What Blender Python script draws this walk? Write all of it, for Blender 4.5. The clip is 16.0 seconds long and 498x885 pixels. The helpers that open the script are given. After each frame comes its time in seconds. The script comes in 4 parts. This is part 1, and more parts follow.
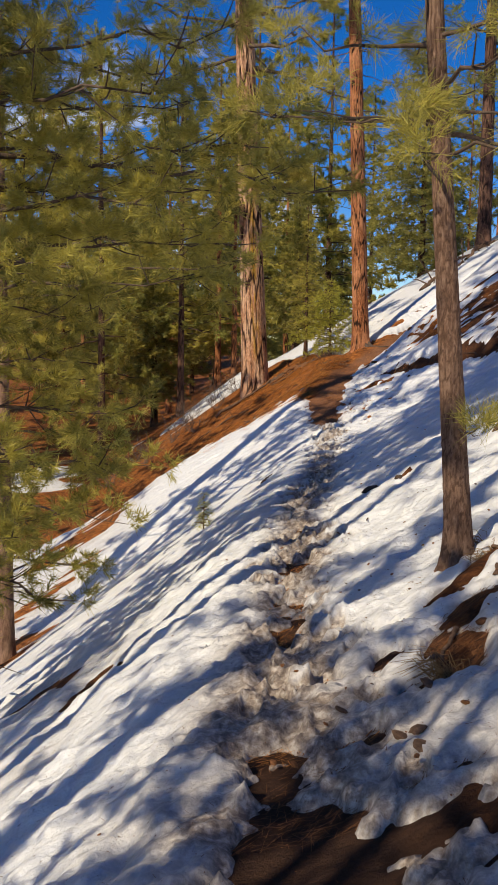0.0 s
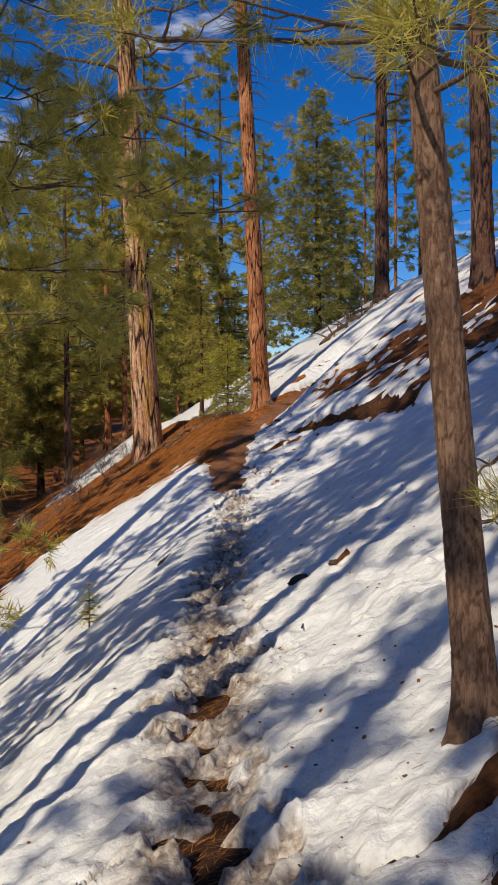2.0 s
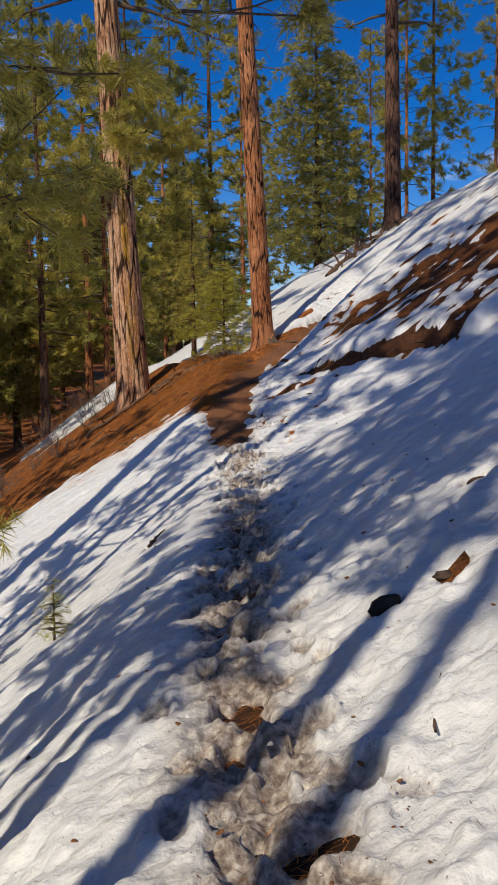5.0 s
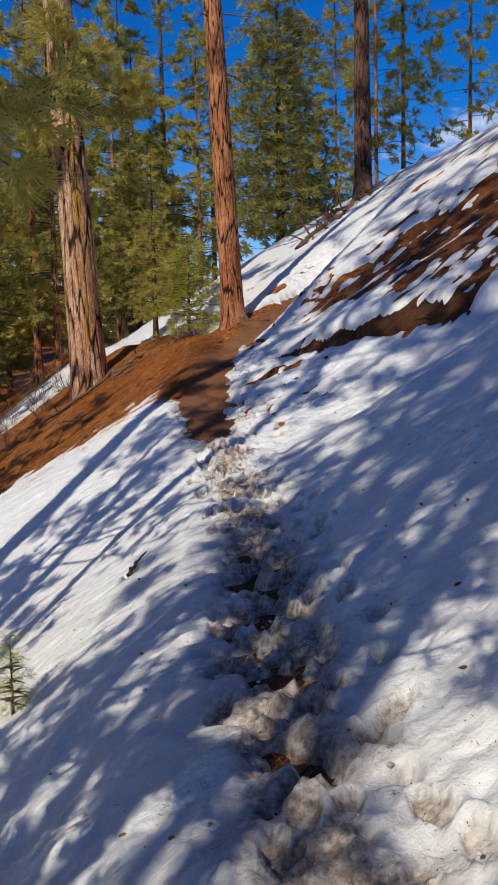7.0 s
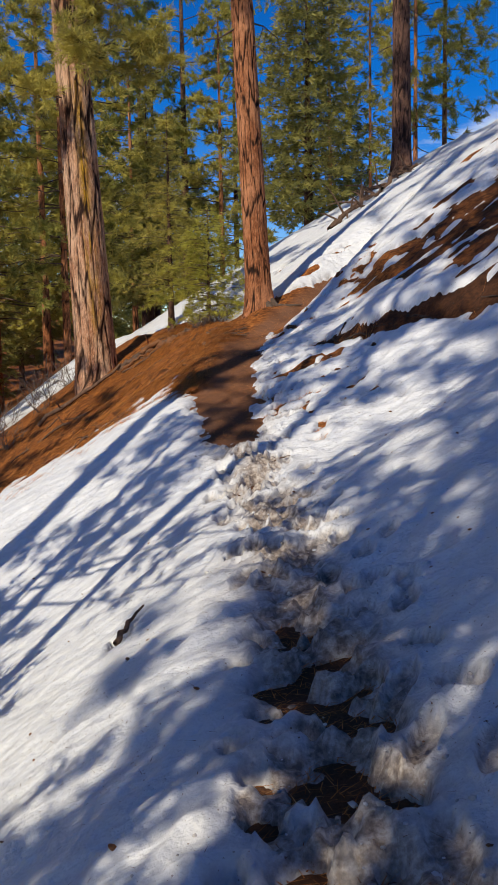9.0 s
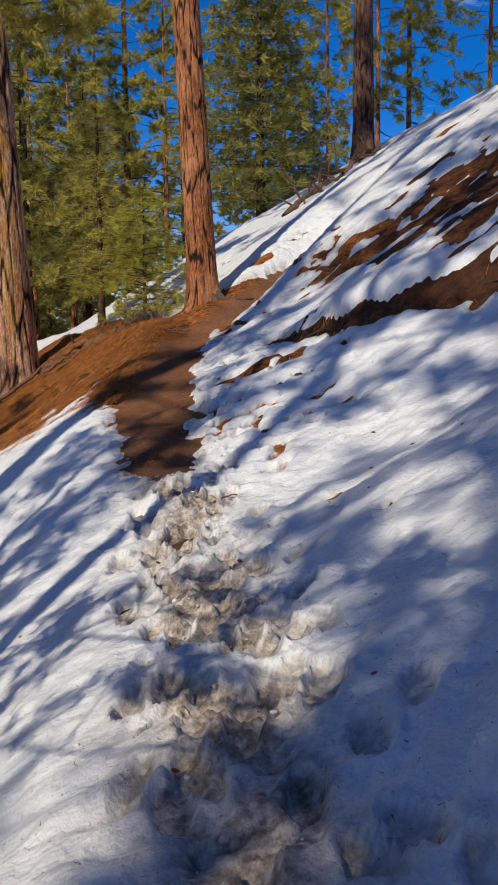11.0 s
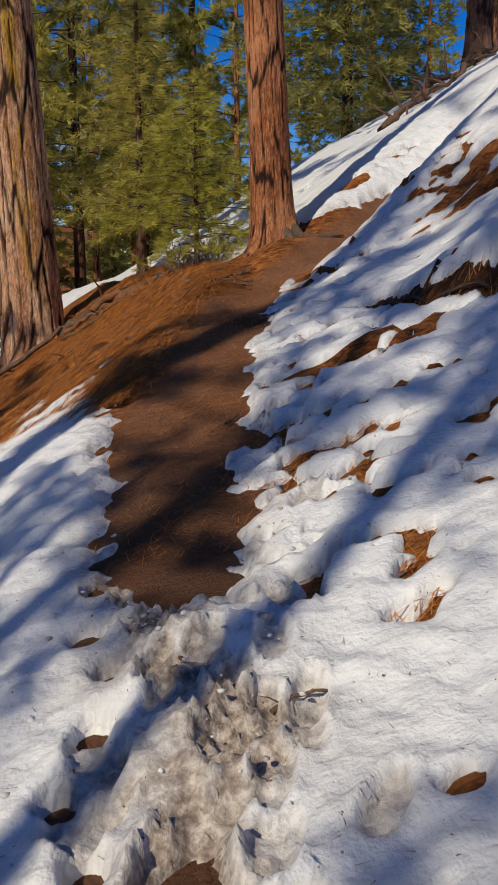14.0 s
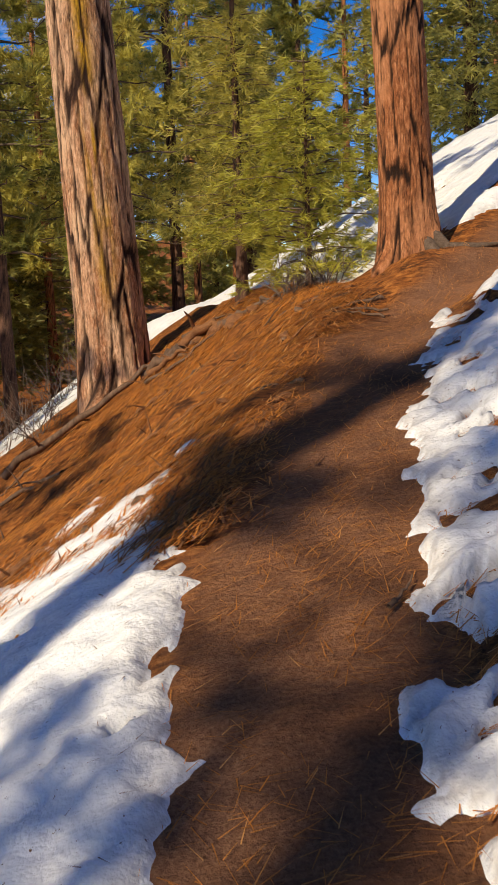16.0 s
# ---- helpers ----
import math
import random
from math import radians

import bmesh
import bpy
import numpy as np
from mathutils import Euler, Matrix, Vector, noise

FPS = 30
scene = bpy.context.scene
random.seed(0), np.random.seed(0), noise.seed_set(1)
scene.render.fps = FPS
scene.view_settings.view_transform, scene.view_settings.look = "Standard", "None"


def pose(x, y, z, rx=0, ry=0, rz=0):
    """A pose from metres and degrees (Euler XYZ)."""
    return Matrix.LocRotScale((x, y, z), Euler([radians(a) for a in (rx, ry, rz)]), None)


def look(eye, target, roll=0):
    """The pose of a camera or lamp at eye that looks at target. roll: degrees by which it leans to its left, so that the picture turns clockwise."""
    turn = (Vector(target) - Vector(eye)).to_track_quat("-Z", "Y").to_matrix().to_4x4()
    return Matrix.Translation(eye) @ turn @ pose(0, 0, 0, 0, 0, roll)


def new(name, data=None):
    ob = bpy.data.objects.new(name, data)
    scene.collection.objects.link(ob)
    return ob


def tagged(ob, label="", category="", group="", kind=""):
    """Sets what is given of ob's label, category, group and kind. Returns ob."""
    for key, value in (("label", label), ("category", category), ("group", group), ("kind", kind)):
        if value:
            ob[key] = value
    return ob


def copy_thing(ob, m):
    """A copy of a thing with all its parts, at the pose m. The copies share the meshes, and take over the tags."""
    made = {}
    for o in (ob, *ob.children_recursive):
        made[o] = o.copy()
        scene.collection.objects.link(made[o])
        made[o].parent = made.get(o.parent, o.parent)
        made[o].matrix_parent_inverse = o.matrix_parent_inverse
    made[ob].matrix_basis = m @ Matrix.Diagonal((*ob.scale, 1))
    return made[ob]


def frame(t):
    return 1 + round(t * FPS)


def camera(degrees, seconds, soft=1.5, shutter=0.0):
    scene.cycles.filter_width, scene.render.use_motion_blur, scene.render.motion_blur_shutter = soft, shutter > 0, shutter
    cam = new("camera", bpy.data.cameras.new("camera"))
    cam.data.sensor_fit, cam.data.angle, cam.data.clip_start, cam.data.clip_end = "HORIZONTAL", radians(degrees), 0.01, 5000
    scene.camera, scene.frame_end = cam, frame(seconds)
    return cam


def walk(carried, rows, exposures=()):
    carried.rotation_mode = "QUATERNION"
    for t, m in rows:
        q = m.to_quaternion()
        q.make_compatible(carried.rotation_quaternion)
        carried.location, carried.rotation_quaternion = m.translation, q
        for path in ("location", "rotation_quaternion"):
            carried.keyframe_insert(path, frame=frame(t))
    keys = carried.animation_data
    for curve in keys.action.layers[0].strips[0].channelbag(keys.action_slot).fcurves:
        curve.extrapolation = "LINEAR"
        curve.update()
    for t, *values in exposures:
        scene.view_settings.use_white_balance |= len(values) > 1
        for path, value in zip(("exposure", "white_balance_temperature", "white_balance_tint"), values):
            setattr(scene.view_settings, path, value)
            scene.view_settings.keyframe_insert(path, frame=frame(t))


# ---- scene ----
cam = camera(28.4, 16.0, soft=1.0, shutter=0.1)
PATH = [
    (0, (-0.059, -0.198, 1.557), (-0.042, 1.791, 1.344), 0.9),
    (0.5, (-0.135, 0.39, 1.528), (-0.04, 2.379, 1.337), 0.9),
    (1, (-0.077, 0.996, 1.502), (0.07, 2.985, 1.353), 0.6),
    (1.5, (-0.038, 1.645, 1.53), (0.151, 3.633, 1.425), 0.1),
    (2, (-0.008, 2.285, 1.461), (0.222, 4.27, 1.374), -0.4),
    (2.5, (0.026, 2.976, 1.458), (0.291, 4.956, 1.364), -0.2),
    (3, (0.096, 3.623, 1.406), (0.402, 5.597, 1.292), 0.3),
    (3.5, (0.153, 4.235, 1.41), (0.469, 6.204, 1.261), 0.5),
    (4, (0.11, 4.812, 1.299), (0.423, 6.779, 1.123), 0.5),
    (4.5, (0.118, 5.363, 1.252), (0.396, 7.334, 1.056), -0.4),
    (4.7, (0.094, 5.577, 1.236), (0.349, 7.551, 1.042), -0.8),
    (6.8, (-0.127, 7.948, 1.27), (0.206, 9.907, 1.045), -1.4),
    (7, (-0.145, 8.157, 1.215), (0.212, 10.111, 0.98), -1.3),
    (7.5, (-0.072, 8.857, 1.097), (0.325, 10.802, 0.851), -0.8),
    (8, (-0.018, 9.449, 1.092), (0.376, 11.395, 0.847), -0.8),
    (8.5, (0.079, 10.188, 1.02), (0.443, 12.141, 0.79), -0.7),
    (9, (0.208, 10.857, 0.973), (0.525, 12.818, 0.735), -1.0),
    (9.5, (0.359, 11.508, 0.918), (0.759, 13.448, 0.647), -0.9),
    (9.7, (0.441, 11.777, 0.867), (0.867, 13.708, 0.567), -0.7),
    (11.8, (1.051, 14.987, 0.839), (1.435, 16.94, 0.649), -0.5),
    (12, (1.103, 15.307, 0.873), (1.474, 17.264, 0.684), -0.5),
    (12.5, (1.175, 16.065, 0.883), (1.519, 18.023, 0.667), 0.0),
    (13, (1.369, 16.691, 0.89), (1.681, 18.649, 0.628), 0.0),
    (13.5, (1.499, 17.316, 0.841), (1.781, 19.272, 0.533), -0.1),
    (14, (1.653, 18.039, 0.906), (1.912, 19.993, 0.565), -0.5),
    (14.5, (1.735, 18.689, 0.931), (1.958, 20.645, 0.578), -1.0),
    (15, (1.737, 19.374, 0.938), (1.92, 21.337, 0.599), -1.2),
    (15.5, (1.814, 20.067, 0.997), (1.927, 22.037, 0.675), -1.7),
    (16, (1.78, 20.753, 1.056), (1.826, 22.727, 0.739), -2.2),
]
walk(cam, [(t, look(eye, target, roll)) for t, eye, target, roll in PATH], exposures=((0.0, -0.14, 7900, 7), (2.0, -0.3, 7700, 7), (4.5, -0.42, 7500, 7), (7.0, -0.3, 7050, 7), (10.0, -0.24, 7150, 7), (12.5, -0.48, 7050, 7), (14.5, -0.5, 7600, 7), (15.5, -0.06, 8200, 7), (16.0, 0.1, 8400, 7)))

# ---- world and sun ----
SUN_AZ = math.atan2(-0.66, -0.75)      # the sun stands behind the walker's left shoulder
SUN_EL = radians(38)
SUN_DIR = Vector((math.sin(SUN_AZ) * math.cos(SUN_EL), math.cos(SUN_AZ) * math.cos(SUN_EL), math.sin(SUN_EL)))

world = bpy.data.worlds.new("world")
scene.world = world
world.use_nodes = True
wn, wl = world.node_tree.nodes, world.node_tree.links
wn.clear()
sky = wn.new("ShaderNodeTexSky")
sky.sky_type, sky.sun_disc = "NISHITA", False
sky.sun_elevation, sky.sun_rotation = SUN_EL, SUN_AZ
sky.altitude, sky.air_density, sky.dust_density, sky.ozone_density = 2600, 1.0, 0.1, 4.0
coord = wn.new("ShaderNodeTexCoord")
stretch = wn.new("ShaderNodeMapping")
stretch.inputs["Scale"].default_value = (2.2, 2.2, 7.0)
cloud = wn.new("ShaderNodeTexNoise")
cloud.inputs["Scale"].default_value, cloud.inputs["Detail"].default_value, cloud.inputs["Roughness"].default_value = 1.6, 7, 0.62
ramp = wn.new("ShaderNodeValToRGB")
ramp.color_ramp.elements[0].position, ramp.color_ramp.elements[1].position = 0.57, 0.74
mixer = wn.new("ShaderNodeMix")
mixer.data_type = "RGBA"
mixer.inputs["B"].default_value = (8.0, 8.6, 9.6, 1)
back = wn.new("ShaderNodeBackground")
back.inputs["Strength"].default_value = 0.138
wout = wn.new("ShaderNodeOutputWorld")
wl.new(coord.outputs["Generated"], stretch.inputs["Vector"])
wl.new(stretch.outputs["Vector"], cloud.inputs["Vector"])
wl.new(cloud.outputs["Fac"], ramp.inputs["Fac"])
wl.new(ramp.outputs["Color"], mixer.inputs["Factor"])
deep = wn.new("ShaderNodeHueSaturation")
deep.inputs["Saturation"].default_value, deep.inputs["Hue"].default_value = 1.42, 0.517
wl.new(sky.outputs["Color"], deep.inputs["Color"])
wl.new(deep.outputs["Color"], mixer.inputs["A"])
wl.new(mixer.outputs["Result"], back.inputs["Color"])
wl.new(back.outputs["Background"], wout.inputs["Surface"])

sun = new("sun", bpy.data.lights.new("sun", "SUN"))
sun.data.energy, sun.data.angle, sun.data.color = 4.7, radians(0.53), (1.0, 0.93, 0.82)
sun.matrix_world = look(SUN_DIR * 60, (0, 0, 0))


# ---- materials ----
def material(name, rough=0.8, spec=0.3):
    m = bpy.data.materials.new(name)
    m.use_nodes = True
    b = m.node_tree.nodes["Principled BSDF"]
    b.inputs["Roughness"].default_value = rough
    b.inputs["Specular IOR Level"].default_value = spec
    return m, m.node_tree.nodes, m.node_tree.links, b


def noise_node(n, l, scale, detail=5, rough=0.6, stretch_to=None, space="Object"):
    t = n.new("ShaderNodeTexNoise")
    t.inputs["Scale"].default_value, t.inputs["Detail"].default_value, t.inputs["Roughness"].default_value = scale, detail, rough
    c = n.new("ShaderNodeTexCoord")
    if stretch_to:
        mp = n.new("ShaderNodeMapping")
        mp.inputs["Scale"].default_value = stretch_to
        l.new(c.outputs[space], mp.inputs["Vector"])
        l.new(mp.outputs["Vector"], t.inputs["Vector"])
    else:
        l.new(c.outputs[space], t.inputs["Vector"])
    return t.outputs["Fac"]


def ramp_node(n, l, fac, *stops):
    r = n.new("ShaderNodeValToRGB")
    e = r.color_ramp.elements
    while len(e) < len(stops):
        e.new(0.5)
    for k, (p, c) in enumerate(stops):
        e[k].position, e[k].color = p, (*c, 1) if len(c) == 3 else c
    l.new(fac, r.inputs["Fac"])
    return r.outputs["Color"]


def mix_node(n, l, fac, a, b, mode="MIX"):
    m = n.new("ShaderNodeMix")
    m.data_type, m.blend_type = "RGBA", mode
    for sock, v in (("Factor", fac), ("A", a), ("B", b)):
        if hasattr(v, "is_linked"):
            l.new(v, m.inputs[sock])
        elif sock == "Factor":
            m.inputs[0].default_value = v
        else:
            m.inputs[sock].default_value = (*v, 1)
    return m.outputs["Result"]


def attr_node(n, name):
    a = n.new("ShaderNodeAttribute")
    a.attribute_name = name
    return a.outputs["Fac"]


def bump_node(n, l, b, fac, strength, distance):
    u = n.new("ShaderNodeBump")
    u.inputs["Strength"].default_value, u.inputs["Distance"].default_value = strength, distance
    l.new(fac, u.inputs["Height"])
    l.new(u.outputs["Normal"], b.inputs["Normal"])


def snow_material():
    m, n, l, b = material("old_snow", 0.55, 0.25)
    grain = noise_node(n, l, 45, 3, 0.6)
    lump = noise_node(n, l, 7, 4, 0.52)
    speck = noise_node(n, l, 38, 3, 0.7)
    white = ramp_node(n, l, lump, (0.3, (0.68, 0.70, 0.74)), (0.7, (0.80, 0.81, 0.82)))
    crust = noise_node(n, l, 21, 5, 0.62)
    muck = ramp_node(n, l, crust, (0.36, (0.10, 0.062, 0.042)), (0.49, (0.28, 0.215, 0.17)), (0.66, (0.56, 0.50, 0.44)))
    c = mix_node(n, l, attr_node(n, "dirt"), white, muck)
    bits = ramp_node(n, l, speck, (0.68, (0, 0, 0)), (0.71, (1, 1, 1)))
    c = mix_node(n, l, bits, c, (0.16, 0.07, 0.035))
    l.new(c, b.inputs["Base Color"])
    both = n.new("ShaderNodeMath")
    both.operation = "MULTIPLY_ADD"
    both.inputs[1].default_value = 0.10
    l.new(grain, both.inputs[0])
    l.new(lump, both.inputs[2])
    rough = n.new("ShaderNodeMath")
    rough.operation = "MULTIPLY_ADD"
    rough.inputs[1].default_value = 0.2
    l.new(crust, rough.inputs[0])
    l.new(both.outputs[0], rough.inputs[2])
    bump_node(n, l, b, rough.outputs[0], 0.7, 0.06)
    return m


def soil_material():
    m, n, l, b = material("needle_litter_and_soil", 0.9, 0.15)
    fine = noise_node(n, l, 60, 5, 0.75)
    big = noise_node(n, l, 1.3, 5, 0.6)
    streak = noise_node(n, l, 26, 4, 0.7, (0.35, 1, 1))
    soil = ramp_node(n, l, fine, (0.3, (0.14, 0.062, 0.036)), (0.5, (0.29, 0.14, 0.08)), (0.72, (0.44, 0.24, 0.14)))
    duff = ramp_node(n, l, streak, (0.3, (0.075, 0.025, 0.011)), (0.5, (0.35, 0.115, 0.03)), (0.7, (0.68, 0.27, 0.075)))
    mask = attr_node(n, "duff")
    c = mix_node(n, l, mask, soil, duff)
    # damp trail soil; bank and slope above also darkened for shade
    c = mix_node(n, l, attr_node(n, "wet_and_shade"), c, (0.048, 0.026, 0.019))
    c = mix_node(n, l, 0.45, c, ramp_node(n, l, big, (0.38, (0.4, 0.36, 0.34)), (0.62, (1, 1, 1))), "MULTIPLY")
    clump = noise_node(n, l, 7, 6, 0.78, (0.5, 1, 1))
    dark = mix_node(n, l, 1.0, ramp_node(n, l, clump, (0.5, (0, 0, 0)), (0.6, (0.85, 0.85, 0.85))), mask, "MULTIPLY")
    c = mix_node(n, l, dark, c, (0.04, 0.018, 0.011))
    l.new(c, b.inputs["Base Color"])
    bump_node(n, l, b, mix_node(n, l, 0.5, streak, fine), 1.0, 0.05)
    return m


def bark_material(name, plate, plate_light, crack, lichen=False):
    m, n, l, b = material(name, 0.88, 0.2)
    grain = noise_node(n, l, 42, 6, 0.75, (1, 1, 0.22))
    big = noise_node(n, l, 2.2, 4, 0.6, (1, 1, 0.4))
    c = ramp_node(n, l, grain, (0.34, tuple(v * 0.4 for v in plate)), (0.5, plate), (0.66, plate_light))
    c = mix_node(n, l, ramp_node(n, l, big, (0.42, (0, 0, 0)), (0.62, (0.75, 0.75, 0.75))), c, plate_light)
    if lichen:
        spot = noise_node(n, l, 16, 6, 0.75, (1, 1, 0.5))
        patchy = mix_node(n, l, 1.0, ramp_node(n, l, spot, (0.32, (0, 0, 0)), (0.46, (1, 1, 1))), attr_node(n, "lichen"), "MULTIPLY")
        c = mix_node(n, l, patchy, c, (0.50, 0.27, 0.02))
    thin = noise_node(n, l, 11, 3, 0.55, (1, 1, 0.14))
    c = mix_node(n, l, ramp_node(n, l, thin, (0.455, (0, 0, 0)), (0.5, (0.55, 0.55, 0.55)), (0.535, (0, 0, 0))), c, crack)
    c = mix_node(n, l, attr_node(n, "crack"), c, crack)
    flake = noise_node(n, l, 55, 5, 0.7, (1, 1, 0.5))
    c = mix_node(n, l, 0.35, c, ramp_node(n, l, flake, (0.36, (0.38, 0.33, 0.3)), (0.52, (1, 1, 1))), "MULTIPLY")
    l.new(c, b.inputs["Base Color"])
    bump_node(n, l, b, mix_node(n, l, 0.5, grain, flake), 1.0, 0.035)
    return m


def needle_material(name, dark, light, dry):
    m, n, l, b = material(name, 0.5, 0.3)
    r = n.new("ShaderNodeNewGeometry")
    c = ramp_node(n, l, r.outputs["Random Per Island"], (0.0, dark), (0.55, tuple((a + v) / 2 for a, v in zip(dark, light))), (0.9, light), (1.0, dry))
    patch = noise_node(n, l, 0.9, 3, 0.6)
    c = mix_node(n, l, ramp_node(n, l, patch, (0.38, (0, 0, 0)), (0.6, (0.75, 0.75, 0.75))), c, light)
    l.new(c, b.inputs["Base Color"])
    t = n.new("ShaderNodeBsdfTranslucent")
    l.new(c, t.inputs["Color"])
    mx = n.new("ShaderNodeMixShader")
    mx.inputs[0].default_value = 0.42
    l.new(b.outputs[0], mx.inputs[1])
    l.new(t.outputs[0], mx.inputs[2])
    l.new(mx.outputs[0], n["Material Output"].inputs["Surface"])
    return m


def plain_material(name, dark, light, scale, rough=0.85, stretch_to=None, relief=0.01):
    m, n, l, b = material(name, rough, 0.25)
    f = noise_node(n, l, scale, 6, 0.7, stretch_to)
    l.new(ramp_node(n, l, f, (0.3, dark), (0.7, light)), b.inputs["Base Color"])
    bump_node(n, l, b, f, 0.7, relief)
    return m


SNOW, SOIL = snow_material(), soil_material()
BARK_PALE = bark_material("old_pine_bark_pale", (0.50, 0.225, 0.12), (0.78, 0.52, 0.35), (0.03, 0.014, 0.01), True)
BARK_ORANGE = bark_material("pine_bark_orange", (0.36, 0.125, 0.05), (0.62, 0.28, 0.14), (0.022, 0.010, 0.006))
BARK_BROWN = bark_material("young_pine_bark_brown", (0.22, 0.125, 0.085), (0.36, 0.23, 0.165), (0.12, 0.066, 0.046))
BARK_DARK = bark_material("pine_bark_dark", (0.13, 0.065, 0.045), (0.22, 0.12, 0.085), (0.02, 0.011, 0.009))
TWIG = plain_material("grey_brown_twig", (0.05, 0.03, 0.02), (0.17, 0.12, 0.09), 30)
DEADWOOD = plain_material("weathered_dead_wood", (0.05, 0.028, 0.018), (0.20, 0.12, 0.08), 22, stretch_to=(1, 1, 0.3))
NEEDLE_PINE = needle_material("pine_needles", (0.12, 0.122, 0.028), (0.60, 0.52, 0.12), (0.6, 0.42, 0.13))
NEEDLE_DARK = needle_material("shaded_pine_needles", (0.09, 0.105, 0.028), (0.42, 0.40, 0.095), (0.45, 0.34, 0.11))
NEEDLE_FRESH = needle_material("young_pine_needles", (0.17, 0.18, 0.026), (0.60, 0.555, 0.105), (0.6, 0.5, 0.1))
NEEDLE_FIR = needle_material("fir_needles", (0.11, 0.115, 0.034), (0.46, 0.42, 0.12), (0.5, 0.38, 0.13))
LITTER = needle_material("fallen_needles", (0.27, 0.08, 0.016), (0.76, 0.31, 0.075), (0.75, 0.45, 0.2))
DARK_BROWN = plain_material("dark_brown", (0.02, 0.014, 0.011), (0.09, 0.06, 0.045), 14)
CONE = plain_material("pine_cone_brown", (0.09, 0.035, 0.016), (0.3, 0.13, 0.055), 60)
STRAW = plain_material("dry_grass", (0.16, 0.085, 0.035), (0.42, 0.27, 0.13), 40)
BRUSH = plain_material("dry_brush_stems", (0.09, 0.065, 0.055), (0.26, 0.2, 0.17), 25)


# ---- mesh helpers ----
def mesh_np(name, verts, faces, mat, smooth=False, **attrs):
    """A mesh from arrays: faces of three or four corners."""
    me = bpy.data.meshes.new(name)
    verts = np.asarray(verts, np.float32)
    faces = np.asarray(faces, np.int32)
    k = faces.shape[1]
    me.vertices.add(len(verts))
    me.vertices.foreach_set("co", verts.ravel())
    me.loops.add(faces.size)
    me.loops.foreach_set("vertex_index", faces.ravel())
    me.polygons.add(len(faces))
    me.polygons.foreach_set("loop_start", np.arange(0, faces.size, k, dtype=np.int32))
    me.polygons.foreach_set("use_smooth", np.full(len(faces), smooth))
    for key, values in attrs.items():
        me.attributes.new(key, "FLOAT", "POINT").data.foreach_set("value", np.asarray(values, np.float32).ravel())
    me.materials.append(mat)
    me.update(calc_edges=True)
    me.validate()
    return me


def part(name, me, parent=None, label="", m=None):
    ob = new(name, me)
    if parent is not None:
        ob.parent = parent
    if m is not None:
        ob.matrix_basis = m
    return tagged(ob, label)


def thing(name, at, label, category, group="", turn=0.0, size=1.0):
    ob = new(name)
    ob.empty_display_size = 0.1
    ob.matrix_basis = pose(*at, 0, 0, turn) @ Matrix.Scale(size, 4)
    return tagged(ob, label, category, group)


def grid_faces(rows, cols, wrap=False):
    i, j = np.meshgrid(np.arange(rows - 1), np.arange(cols if wrap else cols - 1), indexing="ij")
    i, j = i.ravel(), j.ravel()
    k = (j + 1) % cols
    return np.stack([i * cols + j, i * cols + k, (i + 1) * cols + k, (i + 1) * cols + j], 1)


class Heap:
    """Gathers tubes into one mesh."""

    def __init__(self):
        self.v, self.f, self.n = [], [], 0

    def tube(self, pts, radii, sides=6):
        pts = np.asarray(pts, float)
        t = np.gradient(pts, axis=0)
        t /= np.linalg.norm(t, axis=1)[:, None] + 1e-9
        ref = np.where(np.abs(t[:, 2:3]) > 0.9, [[1.0, 0, 0]], [[0, 0, 1.0]])
        a = np.cross(t, ref)
        a /= np.linalg.norm(a, axis=1)[:, None] + 1e-9
        b = np.cross(t, a)
        ang = np.arange(sides) * 2 * np.pi / sides
        r = np.asarray(radii, float)[:, None, None]
        ring = pts[:, None] + r * (np.cos(ang)[None, :, None] * a[:, None] + np.sin(ang)[None, :, None] * b[:, None])
        self.v.append(ring.reshape(-1, 3))
        self.f.append(grid_faces(len(pts), sides, True) + self.n)
        self.n += len(pts) * sides

    def mesh(self, name, mat, smooth=True):
        v = np.concatenate(self.v)
        return mesh_np(name, v, np.concatenate(self.f), mat, smooth, crack=np.zeros(len(v)))


def needles(rng, base, ahead, length, count, width, spread):
    """Thin three-cornered needles fanning out from each base."""
    n = len(base)
    d = ahead[:, None] * (1 - spread * 0.35) + rng.normal(0, spread, (n, count, 3))
    d /= np.linalg.norm(d, axis=2)[..., None] + 1e-9
    side = np.cross(d, rng.normal(0, 1, (n, count, 3)))
    side /= np.linalg.norm(side, axis=2)[..., None] + 1e-9
    w = width * rng.uniform(0.7, 1.3, (n, count, 1))
    L = length * rng.uniform(0.6, 1.15, (n, count, 1))
    root = base[:, None] + rng.normal(0, length * 0.12, (n, count, 3))
    tip = root + d * L
    tip[..., 2] -= 0.12 * L[..., 0]
    v = np.stack([root - side * w * 0.5, root + side * w * 0.5, tip], 2).reshape(-1, 3)
    return v, np.arange(len(v)).reshape(-1, 3)


def cells(cols, s, t, seed):
    """Distance to the nearest border between scattered cells, round a trunk."""
    best = np.full((2,) + s.shape, 9.0)
    i0, j0 = np.floor(s), np.floor(t)
    for di in (-1, 0, 1):
        for dj in (-1, 0, 1):
            i, j = i0 + di, j0 + dj
            w = np.mod(i, cols)
            px, py = i + 0.15 + 0.7 * hash2(w, j, seed), j + 0.1 + 0.8 * hash2(w, j, seed + 7)
            d = np.hypot(px - s, 0.75 * (py - t))
            best = np.sort(np.concatenate([best, d[None]]), axis=0)[:2]
    return best[1] - best[0]


